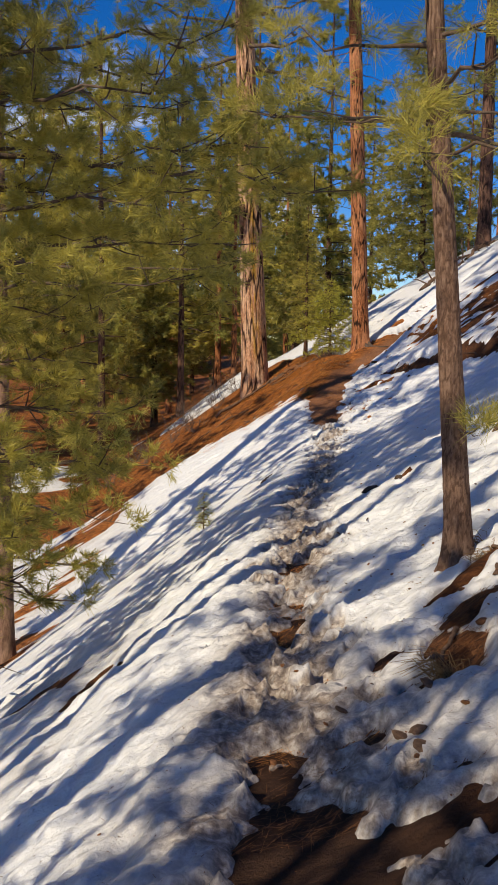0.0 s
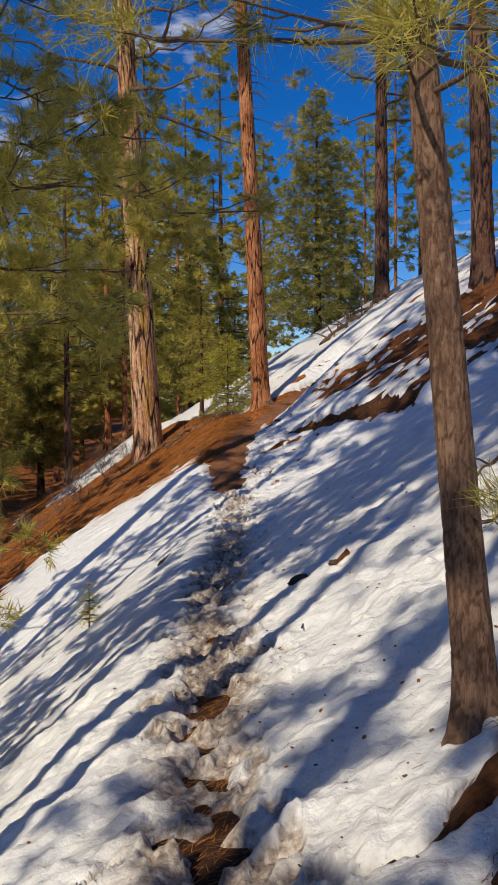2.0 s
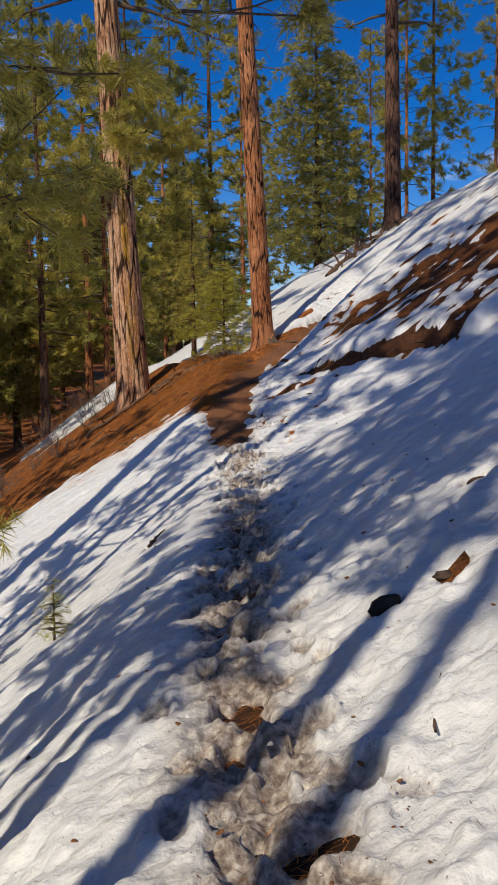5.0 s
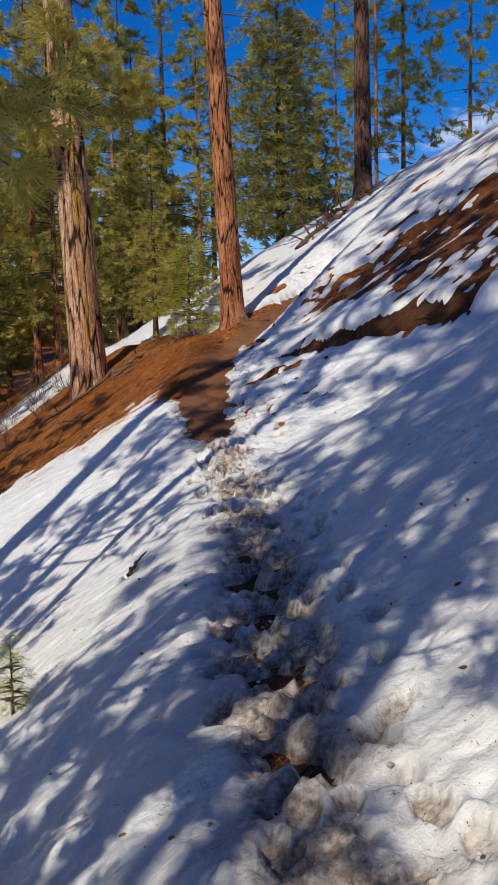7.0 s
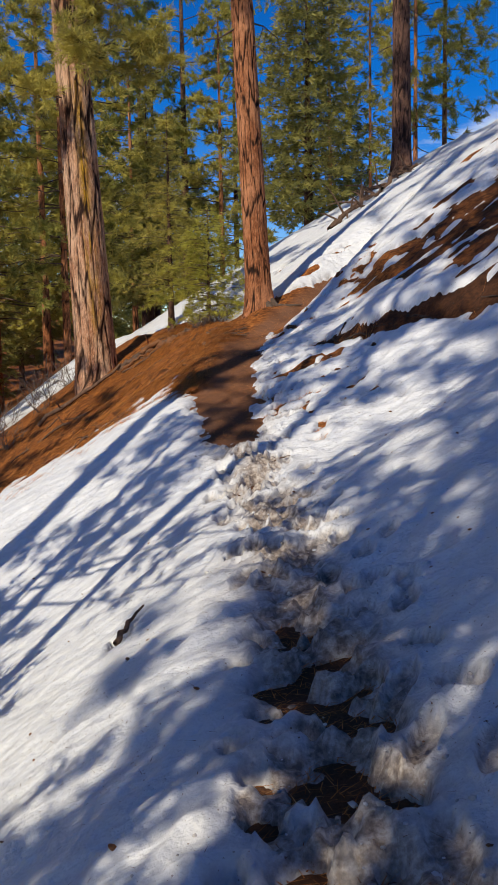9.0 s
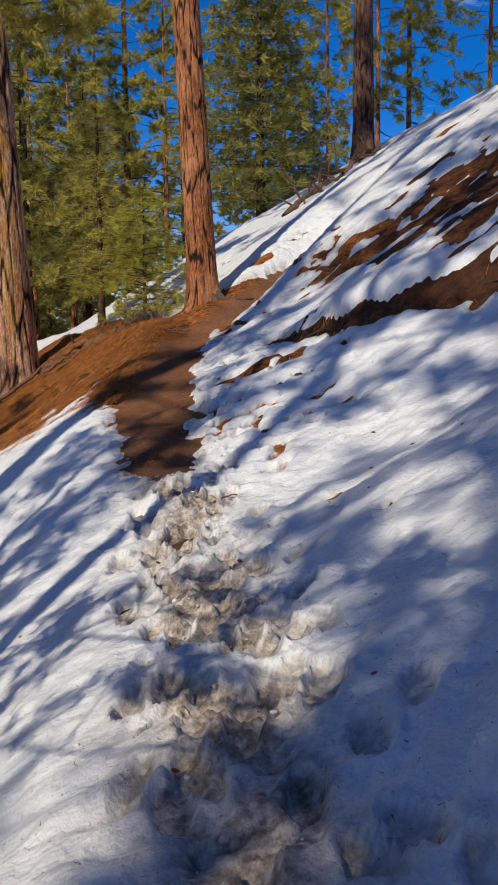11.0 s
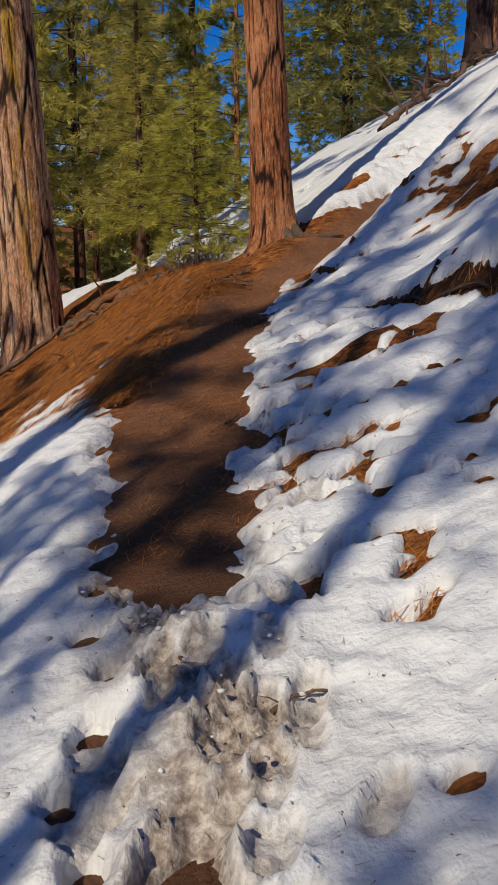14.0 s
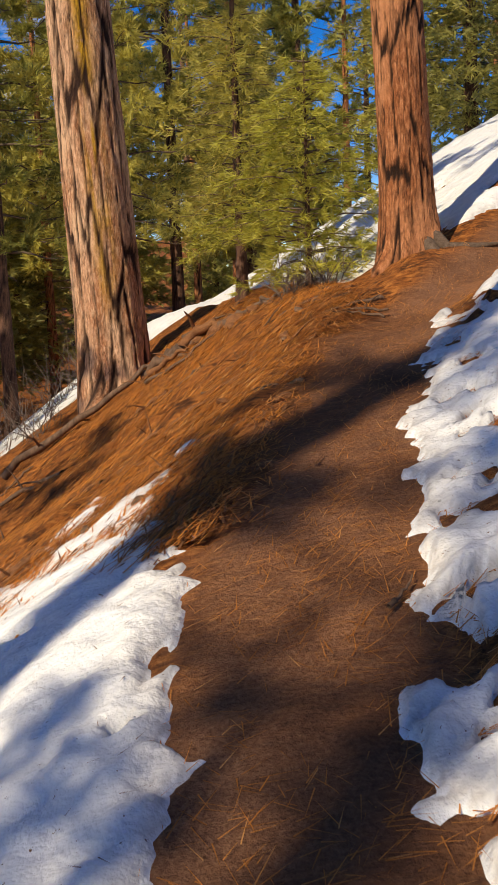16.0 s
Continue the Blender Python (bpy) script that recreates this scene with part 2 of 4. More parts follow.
def trunk_mesh(name, mat, height, r0, r1, lean=(0, 0), bow=0.0, seed=1, sides=48, rows=160, plates=9, plate_h=0.32, relief=0.03, flare=0.5, roots=(), below=0.5, crack_w=0.145):
    """A tapered trunk with bark plates standing proud of dark cracks and a flared foot."""
    knee = min(height * 0.9, max(1.5, height * 0.45))
    z = np.concatenate([np.linspace(-below, knee, rows * 4 // 5, endpoint=False), np.linspace(knee, height, rows - rows * 4 // 5)])
    a = np.arange(sides) * 2 * np.pi / sides
    Z, A = np.meshgrid(z, a, indexing="ij")
    h = np.clip(Z / height, 0, 1)
    R = r0 + (r1 - r0) * h ** 0.9
    foot = np.exp(-np.clip(Z, 0, 9) / (0.9 * r0 + 0.12)) * flare * r0
    lobes = 0.55 + 0.3 * np.cos(3 * A + seed) + 0.2 * np.cos(5 * A + 2 * seed)
    R = R + foot * lobes
    for ang, reach in roots:
        gap = np.abs((A - ang + np.pi) % (2 * np.pi) - np.pi)
        R = R + reach * np.exp(-(gap / 0.28) ** 2) * np.exp(-np.clip(Z + 0.05, 0, 9) / 0.16)
    B = np.mod(A - np.pi / 2, 2 * np.pi)
    k = plates / (2 * np.pi)
    sway = 0.35 * value_noise(np.cos(B) * 2.2, Z * 1.3 / plate_h + np.sin(B) * 2.2, seed + 3) + 0.12 * value_noise(np.cos(B) * 9, Z * 5 / plate_h + np.sin(B) * 9, seed + 4)
    border = cells(plates, B * k + sway, Z / plate_h + 0.5 * sway, seed) + 0.07 * value_noise(np.cos(B) * 14, Z * 9 + np.sin(B) * 14, seed + 1)
    border = np.minimum(border, 0.10 + 0.8 * cells(plates * 2, B * k * 2 + 2 * sway, Z * 2.2 / plate_h, seed + 2))
    flat = step(0.0, 0.14, border)
    flake = value_noise(np.cos(A) * 26, Z * 14 + np.sin(A) * 26, seed + 5)
    R = R - relief * (1 - flat) + relief * 0.3 * value_noise(np.cos(A) * 9, Z * 4 + np.sin(A) * 9, seed + 8) + relief * 0.16 * np.sign(flake) * np.abs(flake) ** 0.5
    X = R * np.cos(A) + lean[0] * Z + bow * np.sin(h * np.pi)
    Y = R * np.sin(A) + lean[1] * Z
    v = np.stack([X, Y, Z], 2).reshape(-1, 3)
    return mesh_np(name, v, grid_faces(len(z), sides, True), mat, True, crack=np.clip(1 - step(0.03, crack_w, border), 0, 1).ravel(), lichen=(np.exp(-((A - 4.85) / 0.26) ** 2) * step(-0.7, 0.1, value_noise(A * 9, Z * 2.2, 77)) * step(0.8, 2.0, Z) * (1 - step(7, 9, Z))).ravel())


def pine(name, seed, height, r0, bark, leaf, label, first=0.4, spread=2.6, limbs=46, twigs=9, tuft=0.2, needle_n=16, needle_w=0.009, lean=(0, 0), at=(0, 0, 0), trunk=None, stubs=4, droop=0.25, group="pines", category="pine tree", extra=(), split=False, bare=0.35):
    """A pine: trunk, limbs, and a crown of needle tufts at the twig ends. extra: limbs given as height, azimuth, reach, rise, twigs."""
    rng = np.random.default_rng(seed)
    tree = thing(name, at, label, category, group)
    part("trunk", trunk or trunk_mesh("trunk", bark, height, r0, 0.03, lean, 0, seed, 20, 60, 9, 0.45, r0 * 0.08), tree)
    heap, base, ahead = Heap(), [], []

    def finish():
        nonlocal heap
        if split and heap.n:
            part("limb", heap.mesh("limb", TWIG), tree)
            heap = Heap()

    def limb(z0, az, reach, rise, rl, m):
        out = np.array([math.cos(az), math.sin(az), 0])
        s = np.linspace(0, 1, 7)
        pts = np.array([lean[0] * z0, lean[1] * z0, z0]) + out * (s * reach)[:, None]
        pts[:, 2] += reach * (rise * s - droop * s ** 2 + 0.18 * s ** 4)
        pts += rng.normal(0, 0.035 * reach, pts.shape) * s[:, None]
        heap.tube(pts, rl * (1 - 0.82 * s), 5 if split else 4)
        pads = max(2, round(m / 5))
        for q in range(pads):
            f = 1.0 if q == 0 else rng.uniform(bare, 1.0)
            p = np.array([np.interp(f, s, pts[:, c]) for c in range(3)])
            tw = out * rng.uniform(0.1, 0.7) + rng.normal(0, 0.6, 3) * np.array([1, 1, 0.5]) + np.array([0, 0, 0.15])
            tw /= np.linalg.norm(tw)
            L = 0.0 if q == 0 else rng.uniform(0.1, 0.5) * (0.4 + 0.25 * reach)
            pad = p + tw * L
            if L > 0.12:
                heap.tube([p, p + tw * L * 0.5 + np.array([0, 0, -0.02]), pad], [0.010, 0.008, 0.005], 3)
            for g in range(5):
                d = 0.5 * tw + rng.normal(0, 0.6, 3) * np.array([1, 1, 0.6]) + np.array([0, 0, 0.2])
                d /= np.linalg.norm(d)
                reach_out = tuft * rng.uniform(0.5, 1.6)
                for h in (0.55, 1.0):
                    base.append(pad + d * reach_out * h)
                    ahead.append(d + np.array([0, 0, 0.2]))
        finish()

    for k in range(limbs):
        h = first + (1 - first) * (k + rng.uniform(0, 0.8)) / limbs
        rel = (h - first) / (1 - first)
        reach = spread * (0.35 + 0.65 * math.sin(min(1.0, 0.25 + rel * 0.75) * math.pi) ** 0.7) * (1 - 0.6 * rel) * rng.uniform(0.6, 1.2)
        limb(h * height, k * 2.4 + rng.uniform(-0.5, 0.5), reach, rng.uniform(-0.15, 0.25) + 0.35 * rel, max(0.012, r0 * 0.2 * (1 - 0.6 * rel)), max(3, int(twigs * reach / spread)))
    for z0, az, reach, rise, m in extra:
        limb(z0, az, reach, rise, 0.008 + 0.006 * reach, m)
    for k in range(stubs):
        z0 = rng.uniform(0.4 * first, first) * height
        az = rng.uniform(0, 6.28)
        L = rng.uniform(0.2, 1.0)
        p0 = np.array([lean[0] * z0, lean[1] * z0, z0])
        d = np.array([math.cos(az), math.sin(az), rng.uniform(-0.3, 0.1)])
        knee = p0 + d * L * 0.6 + rng.normal(0, 0.06, 3)
        heap.tube([p0, knee, p0 + d * L + np.array([0, 0, -0.15])], [0.022, 0.014, 0.005], 4)
        heap.tube([knee, knee + rng.normal(0, 0.18, 3) + np.array([0, 0, -0.1])], [0.01, 0.003], 3)
        finish()
    if heap.n:
        tagged(part("branching", heap.mesh("branching", TWIG), tree, "grey-brown limbs and twigs"), kind="stuff")
    v, f = needles(rng, np.array(base), np.array(ahead), tuft, needle_n, needle_w, 0.55)
    tagged(part("crown", mesh_np("crown", v, f, leaf), tree, "green needle tufts"), kind="stuff")
    return tree


def fir(name, seed, height, width, leaf, label, at=(0, 0, 0), bark=None, needle_n=9, needle_w=0.02, tuft=0.14, rows=34, low=0.06, gap=0.16, blunt=0.75, category="fir tree", group="firs"):
    """A cone-shaped conifer with tiers of drooping sprays."""
    rng = np.random.default_rng(seed)
    tree = thing(name, at, label, category, group)
    part("trunk", trunk_mesh("trunk", bark or BARK_DARK, height, height * 0.016 + 0.002, min(0.012, height * 0.004), (0, 0), 0, seed, 12, 30, 7, 0.3, 0.008), tree)
    heap, base, ahead = Heap(), [], []
    for k in range(rows):
        h = low + (0.99 - low) * k / rows
        reach = width * 0.5 * (1 - h) ** blunt * (0.55 + 0.45 * min(1, h * 8))
        for q in range(7 if h < 0.7 else 5):
            az = q * 2 * math.pi / 7 + k * 1.3 + rng.uniform(-0.35, 0.35)
            L = reach * rng.uniform(0.4, 1.4)
            out = np.array([math.cos(az), math.sin(az), 0])
            s = np.linspace(0, 1, 4)
            pts = np.array([0, 0, h * height + rng.uniform(-0.1, 0.1)]) + out * (s * L)[:, None]
            pts[:, 2] += L * (0.25 * s - 0.35 * s ** 2)
            heap.tube(pts, 0.012 * (1.05 - s), 3)
            side = np.array([-out[1], out[0], 0])
            for f in np.arange(0.2, 1.02, gap / max(0.3, L)):
                p = np.array([np.interp(f, s, pts[:, c]) for c in range(3)])
                for sg in (-1, 1):
                    wing = (1.1 - f) * 0.45 * L * rng.uniform(0.3, 1)
                    base.append(p + side * sg * wing + rng.normal(0, 0.04, 3))
                    ahead.append(out * 0.7 + side * sg * 0.7 + np.array([0, 0, 0.1]))
    tagged(part("branching", heap.mesh("branching", TWIG), tree, "thin brown limbs"), kind="stuff")
    v, f = needles(rng, np.array(base), np.array(ahead), tuft, needle_n, needle_w, 0.45)
    tagged(part("crown", mesh_np("crown", v, f, leaf), tree, "dense green needle sprays"), kind="stuff")
    return tree

# ---- the shape of the ground ----
TRAIL_Y = np.array([-60, -6, 0, 3.5, 6.6, 10.9, 13.7, 15.0, 16.6, 18.5, 20.4, 21.5, 22.7, 23.7, 25.5, 28.3, 29.6, 31.5, 40, 400.0])
TRAIL_X = np.array([-2, -0.2, 0.0, 0.12, 0.25, 0.62, 0.92, 1.2, 1.36, 1.6, 1.8, 1.84, 1.95, 2.06, 2.4, 3.15, 4.3, 6.0, 12, 12.0])
TRAIL_Z = np.array([1.5, 0.16, -0.06, -0.34, -0.52, -0.62, -0.64, -0.64, -0.61, -0.63, -0.63, -0.50, -0.27, 0.0, 0.3, 0.72, 1.2, 1.9, 4, 4.0])
HILL_Y = np.array([-60, -6, 0, 6.6, 10.9, 13.7, 16.6, 20.4, 22.7, 23.7, 25.5, 28.3, 29.6, 33, 40, 48, 400.0])
HILL_X = np.array([-2, -0.2, 0.0, 0.25, 0.62, 0.92, 1.36, 1.8, 1.95, 2.06, 2.4, 3.05, 3.1, 2.6, 0.9, 0.5, 0.5])
HILL_Z = np.array([1.5, 0.16, -0.06, -0.52, -0.62, -0.64, -0.61, -0.63, -0.27, 0.0, 0.34, 0.84, 1.0, 0.98, 0.45, 0.0, -3.0])


def glide(y, ys, vs, soft=0.8):
    """A soft curve through control values."""
    return sum(w * np.interp(y + d * soft, ys, vs) for d, w in ((-1, 0.15), (-0.5, 0.22), (0, 0.26), (0.5, 0.22), (1, 0.15)))


def step(a, b, v):
    s = np.clip((v - a) / (b - a), 0, 1)
    return s * s * (3 - 2 * s)


def hash2(i, j, seed):
    h = (i.astype(np.int64) * 374761393 + j.astype(np.int64) * 668265263 + seed * 974634777) & 0xFFFFFFFF
    h = ((h ^ (h >> 13)) * 1274126177) & 0xFFFFFFFF
    return ((h ^ (h >> 16)) & 0xFFFF) / 65535.0


def value_noise(x, y, seed=0):
    i, j = np.floor(x), np.floor(y)
    u, v = x - i, y - j
    u, v = u * u * (3 - 2 * u), v * v * (3 - 2 * v)
    a, b = hash2(i, j, seed), hash2(i + 1, j, seed)
    c, d = hash2(i, j + 1, seed), hash2(i + 1, j + 1, seed)
    return (a + (b - a) * u + (c - a) * v + (a - b - c + d) * u * v) * 2 - 1


def fbm(x, y, size, octaves=4, seed=0):
    out, amp = 0, 1.0
    for n in range(octaves):
        out = out + amp * value_noise(x / size + 17.3 * n, y / size - 9.1 * n, seed + n)
        amp, size = amp * 0.5, size * 0.5
    return out / 1.9


def bank(x, y):
    """The small cut bank uphill of the trail: its height, and the distance uphill of its foot."""
    off = x - (3.2 + 0.62 * (25.6 - y) + 0.05 * np.sin(y * 2.3) + 0.02 * np.sin(y * 5.7))
    tall = 0.28 * (1 - step(24.4, 25.7, y)) * step(20.8, 22.0, y)
    return tall * step(-0.15, 0.4, off), off


def base_height(x, y):
    """Bare ground, metres."""
    x, y = np.asarray(x, float), np.asarray(y, float)
    xh, zh = glide(y, HILL_Y, HILL_X), glide(y, HILL_Y, HILL_Z)
    u = x - xh
    soft = lambda v: np.where(v > 20, v, np.log1p(np.exp(np.clip(v * 6, -60, 60))) / 6)
    near = step(18.5, 21, y) * (1 - step(27, 29, y))
    right = soft(u - 0.22) * (0.58 + 0.06 * step(19, 25, y) * (1 - step(30, 38, y))) - near * 0.26 * np.clip(u - 0.1, 0, 1.5)
    left = soft(-u - 0.45) * (0.72 - 0.12 * near)
    z = zh + right - left + bank(x, y)[0]
    # the trail climbs across the nose at its far end
    xt, zt = glide(y, TRAIL_Y, TRAIL_X, 0.5), glide(y, TRAIL_Y, TRAIL_Z, 0.5)
    bench = step(27.3, 28.6, y) * (1 - step(30.5, 33, y))
    w = bench * np.exp(-((x - xt) / 0.75) ** 2)
    z = z * (1 - w) + w * (zt + 0.1 * (x - xt))
    # valley floor below, crest above
    floor = -4.6 + 0.045 * np.clip(y - 20, 0, 120) - 0.02 * np.clip(-x - 10, 0, 60) + 0.12 * np.clip(y - 90, 0, 200)
    z = floor + soft((z - floor) * 0.6) / 0.6
    top = 11 - 0.05 * np.clip(y, 0, 80)
    z = top - soft((top - z) * 0.5) / 0.5
    z = z - 0.28 * np.clip(y - 44, 0, 30) * step(0, 6, x) * step(42, 50, y)
    return z + 0.05 * fbm(x, y, 1.6, 3, 5) * step(0.4, 1.2, np.abs(x - xt)) + 0.25 * fbm(x, y, 7, 2, 8) * step(2.5, 8, np.abs(x - xt))


# ---- ground and snow ----
def spaced(fine0, fine1, dx, far0, far1, grow=1.16):
    """Even steps in the middle that widen outwards."""
    mid = list(np.arange(fine0, fine1 + dx / 2, dx))
    d, v = dx, mid[-1]
    while v < far1:
        d *= grow
        v += d
        mid.append(v)
    d, v = dx, mid[0]
    while v > far0:
        d *= grow
        v -= d
        mid.insert(0, v)
    return np.array(mid)


def eased(fine0, fine1, dx, near0, near1, cap, far0, far1):
    """Even steps in the middle, slowly wider to the near limits, then quickly wider."""
    def outward(v, near, far):
        out, d = [], dx
        while v < far:
            d = min(d * 1.04, cap) if v < near else d * 1.16
            v += d
            out.append(v)
        return out
    return np.array([-v for v in outward(-fine0, -near0, -far0)][::-1] + list(np.arange(fine0, fine1 + dx / 2, dx)) + outward(fine1, near1, far1))


def trail_x(y):
    return glide(y, TRAIL_Y, TRAIL_X, 0.5)


def duff_at(x, y):
    """How far fallen needles cover the soil: thick off the tread, thin on it."""
    u = x - trail_x(y)
    return np.clip(0.15 + step(0.3, 0.75, np.abs(u + 0.1 * fbm(x, y, 0.8, 3, 3))) + 0.35 * fbm(x, y, 0.5, 3, 4), 0, 1)


def snow_amount(x, y):
    """Above zero where snow lies; larger means deeper."""
    u = x - trail_x(y)
    uh = x - glide(y, HILL_Y, HILL_X)
    rag = 0.16 * fbm(x, y, 0.35, 4, 21) + 0.15 * fbm(x, y, 0.10, 2, 22)
    big = fbm(x, y, 2.4, 4, 25)
    s = 0.5 + 0.25 * big + 0.10 * fbm(x, y, 0.16, 3, 23)
    # bare tread on the climb
    tread = step(21.55, 22.3, y + 0.5 * fbm(x, y, 0.5, 3, 27)) * (1 - step(30.2, 31.2, y))
    wide = 0.36 + 0.10 * step(23, 25, y)
    s = np.minimum(s, np.where(tread > 0.02, (np.abs(u + 0.03 + 0.08 * step(22.6, 23.6, y) + 0.07 * step(23.8, 24.6, y)) - (wide + 0.05 * step(23.8, 24.6, y)) * tread) * 1.3 - (1 - tread) * 0.1, 9) + rag)
    # trampled snow with soil showing through
    tramp = np.exp(-((u - 0.02) / 0.30) ** 2) * (1 - tread)
    s = s - tramp * (0.34 - 0.22 * step(15.8, 17.5, y) + 0.42 * fbm(x, y * 0.8, 0.36, 4, 31) + 0.42 * fbm(x, y * 0.8, 0.13, 3, 30) + 0.10 * (1 - step(15, 17, y)) + (0.13 + 0.8 * fbm(x, y * 1.2, 0.13, 3, 84)) * step(10.5, 12.2, y) * (1 - step(15.2, 17, y)) + 0.2 * (1 - step(2.5, 5.5, y)))
    # the needle-covered nose downhill of the climb
    edge = 25.2 + 0.4 * big + 0.8 * fbm(x * 0.8 + y * 0.6, (y * 0.8 - x * 0.6) * 2.5, 0.5, 4, 33) - 0.35 * np.clip(u + 1.0, -0.5, 1)
    nose = step(-0.2, 1.1, y - edge) * step(0.15, 0.5, -np.maximum(u, uh - 0.3)) * (1 - step(34, 37, y - 0.3 * x))
    s = s - nose * (0.68 + 0.5 * fbm(x, y, 1.1, 3, 35) + 0.35 * fbm(x, y, 0.25, 3, 36))
    far_nose = step(25.5, 28, y) * step(0.2, 0.6, -np.maximum(u, uh - 0.3)) * (1 - step(35.5, 37.5, y - 0.35 * x))
    s = s - far_nose * 0.45
    # patchy slope above the bank and holes kicked into the snow beside the tread
    up = step(2.5, 3.6, np.minimum(u + 0.8, uh) + 1.0 * step(25.2, 26.6, y) * (1 - step(28.5, 30, y))) * step(20, 23, y)
    s = s - up * (0.40 + 0.42 * step(-0.1, 0.5, x - np.interp(y, [22, 23.15, 24.5, 27.5, 30], [7.2, 6.35, 5.3, 4.75, 4.6]) + 0.3 * big) * (1 - step(27.6, 28.8, y + 0.5 * big)) - 0.12 * step(28.0, 29.0, y) + 0.55 * fbm(x * 0.97 + y * 0.24, (y * 0.97 - x * 0.24) * 3.2, 1.7, 4, 37) + 0.75 * fbm(x * 0.97 + y * 0.24, (y * 0.97 - x * 0.24) * 3.0, 0.5, 4, 38) + 0.3 * fbm(x, y, 0.16, 3, 39)) * (1 - 0.75 * step(31, 35, y))
    side = step(0.3, 0.6, u) * (1 - step(1.6, 2.2, u)) * step(20.5, 22.5, y) * (1 - step(28.5, 30, y))
    pit = fbm(x, y * 1.5, 0.2, 2, 41)
    s = s - side * np.clip(pit - 0.18, 0, 1) * 4.0 - side * step(25.5, 27.5, y) * 0.25 - side * np.clip(fbm(x, y, 0.11, 2, 42) - 0.4, 0, 1) * 2
    wall = bank(x, y)[1]
    s = s - 0.95 * np.exp(-((wall - 0.06 + 0.10 * fbm(x, y, 0.3, 3, 83)) / (0.11 + 0.02 * (1 - step(24.2, 25.2, y)))) ** 2) * step(21.4, 22.4, y) * (1 - step(25.3, 25.7, y))
    s = s - 1.2 * np.exp(-(((x - 3.0) * 0.9 - (y - 24.15) * 0.35) / 0.24) ** 2 - (((x - 3.0) * 0.35 + (y - 24.15) * 0.9) / 0.12) ** 2)
    wx, wy = x + 0.07 * fbm(x, y, 0.16, 3, 81), y + 0.09 * fbm(x, y, 0.16, 3, 82)
    for hx, hy, hr in ((2.79, 19.8, 0.15), (1.77, 20.12, 0.13), (2.6, 19.35, 0.06), (2.5, 20.3, 0.05), (0.34, 17.05, 0.06), (-1.27, 7.9, 0.2), (0.12, 6.6, 0.07), (0.36, 6.35, 0.09), (0.77, 5.0, 0.10), (0.62, 4.75, 0.07), (1.07, 4.6, 0.17), (0.95, 4.3, 0.10), (0.42, 5.1, 0.06), (1.3, 5.25, 0.10), (0.5, 8.8, 0.08), (0.73, 9.1, 0.07), (2.49, 12.48, 0.08), (2.63, 18.6, 0.05)):
        s = s - 1.3 * np.exp(-((wx - hx) ** 2 + ((wy - hy) * 0.7) ** 2) / hr ** 2)
    # kicked steps up the bank side, each a slanted slot
    for hx, hy, hr in ((2.87, 22.98, 0.085), (2.82, 21.75, 0.045), (3.22, 23.36, 0.05), (2.93, 23.34, 0.05), (3.45, 24.1, 0.06), (2.5, 21.86, 0.04), (2.68, 21.29, 0.055), (2.73, 23.46, 0.065), (2.48, 23.35, 0.045), (2.63, 22.98, 0.06), (2.6, 23.21, 0.05), (2.78, 22.6, 0.055), (3.1, 22.9, 0.05), (2.38, 23.56, 0.06), (2.5, 23.44, 0.07), (1.44, 10.98, 0.06), (1.81, 11.0, 0.055)):
        along, across = (wx - hx) * 0.86 + (wy - hy) * 0.5, (wy - hy) * 0.86 - (wx - hx) * 0.5
        s = s - 2.2 * np.exp(-(along / (1.6 * hr)) ** 2 - (across / (0.95 * hr)) ** 2)
    # paw holes below the trodden line
    for y0, y1, side in ((13.2, 16.0, 0.30), (18.6, 22.0, 0.30)):
        for k in range(int((y1 - y0) / 0.3)):
            hy = y0 + 0.3 * k + 0.05 * math.sin(7.1 * k)
            hx = float(trail_x(hy)) - side + 0.07 * math.sin(4.3 * k)
            s = s - 1.4 * np.exp(-((x - hx) ** 2 + ((y - hy) * 0.8) ** 2) / 0.05 ** 2)
    kick = np.random.default_rng(77)
    for k in range(34):
        hy = kick.uniform(21.2, 26.2)
        hx = float(trail_x(hy)) + 0.5 + 1.1 * kick.uniform(0, 1) ** 1.4
        hr = kick.uniform(0.022, 0.05)
        s = s - 1.4 * np.exp(-((wx - hx) * 0.55 + (wy - hy) * 0.42) ** 2 / hr ** 2 - ((wy - hy) * 0.8 - (wx - hx) * 0.5) ** 2 / hr ** 2)
    # bare strips by the young pine at the start
    foot = np.exp(-(((x - 1.2) * 0.86 - (y - 5.1) * 0.51) / 0.2) ** 2) * step(3.6, 4.4, y) * (1 - step(6.1, 6.7, y)) * step(0.4, 0.8, x)
    s = s - foot * (0.42 + 1.1 * fbm(x, y, 0.25, 4, 43))
    for ax, ay, bx, by in ((0.70, 5.66, 1.06, 5.53), (1.06, 5.53, 1.34, 5.78), (1.34, 5.78, 1.66, 6.1)):
        k = np.clip(((wx - ax) * (bx - ax) + (wy - ay) * (by - ay)) / ((bx - ax) ** 2 + (by - ay) ** 2), 0, 1)
        s = s - 1.0 * np.exp(-((wx - ax - k * (bx - ax)) ** 2 + (wy - ay - k * (by - ay)) ** 2) / (0.02 + 0.09 * np.clip(ax + k * (bx - ax) - 0.7, 0, 1)) ** 2)
    start = (1 - step(3.0, 4.6, y)) * step(-0.5, 0.3, u)
    s = s - start * (0.18 + 0.8 * fbm(x, y, 0.3, 4, 45) + 0.4 * fbm(x, y, 0.1, 3, 46))
    low = step(0.9, 1.6, -u) * (1 - step(9, 11, y))
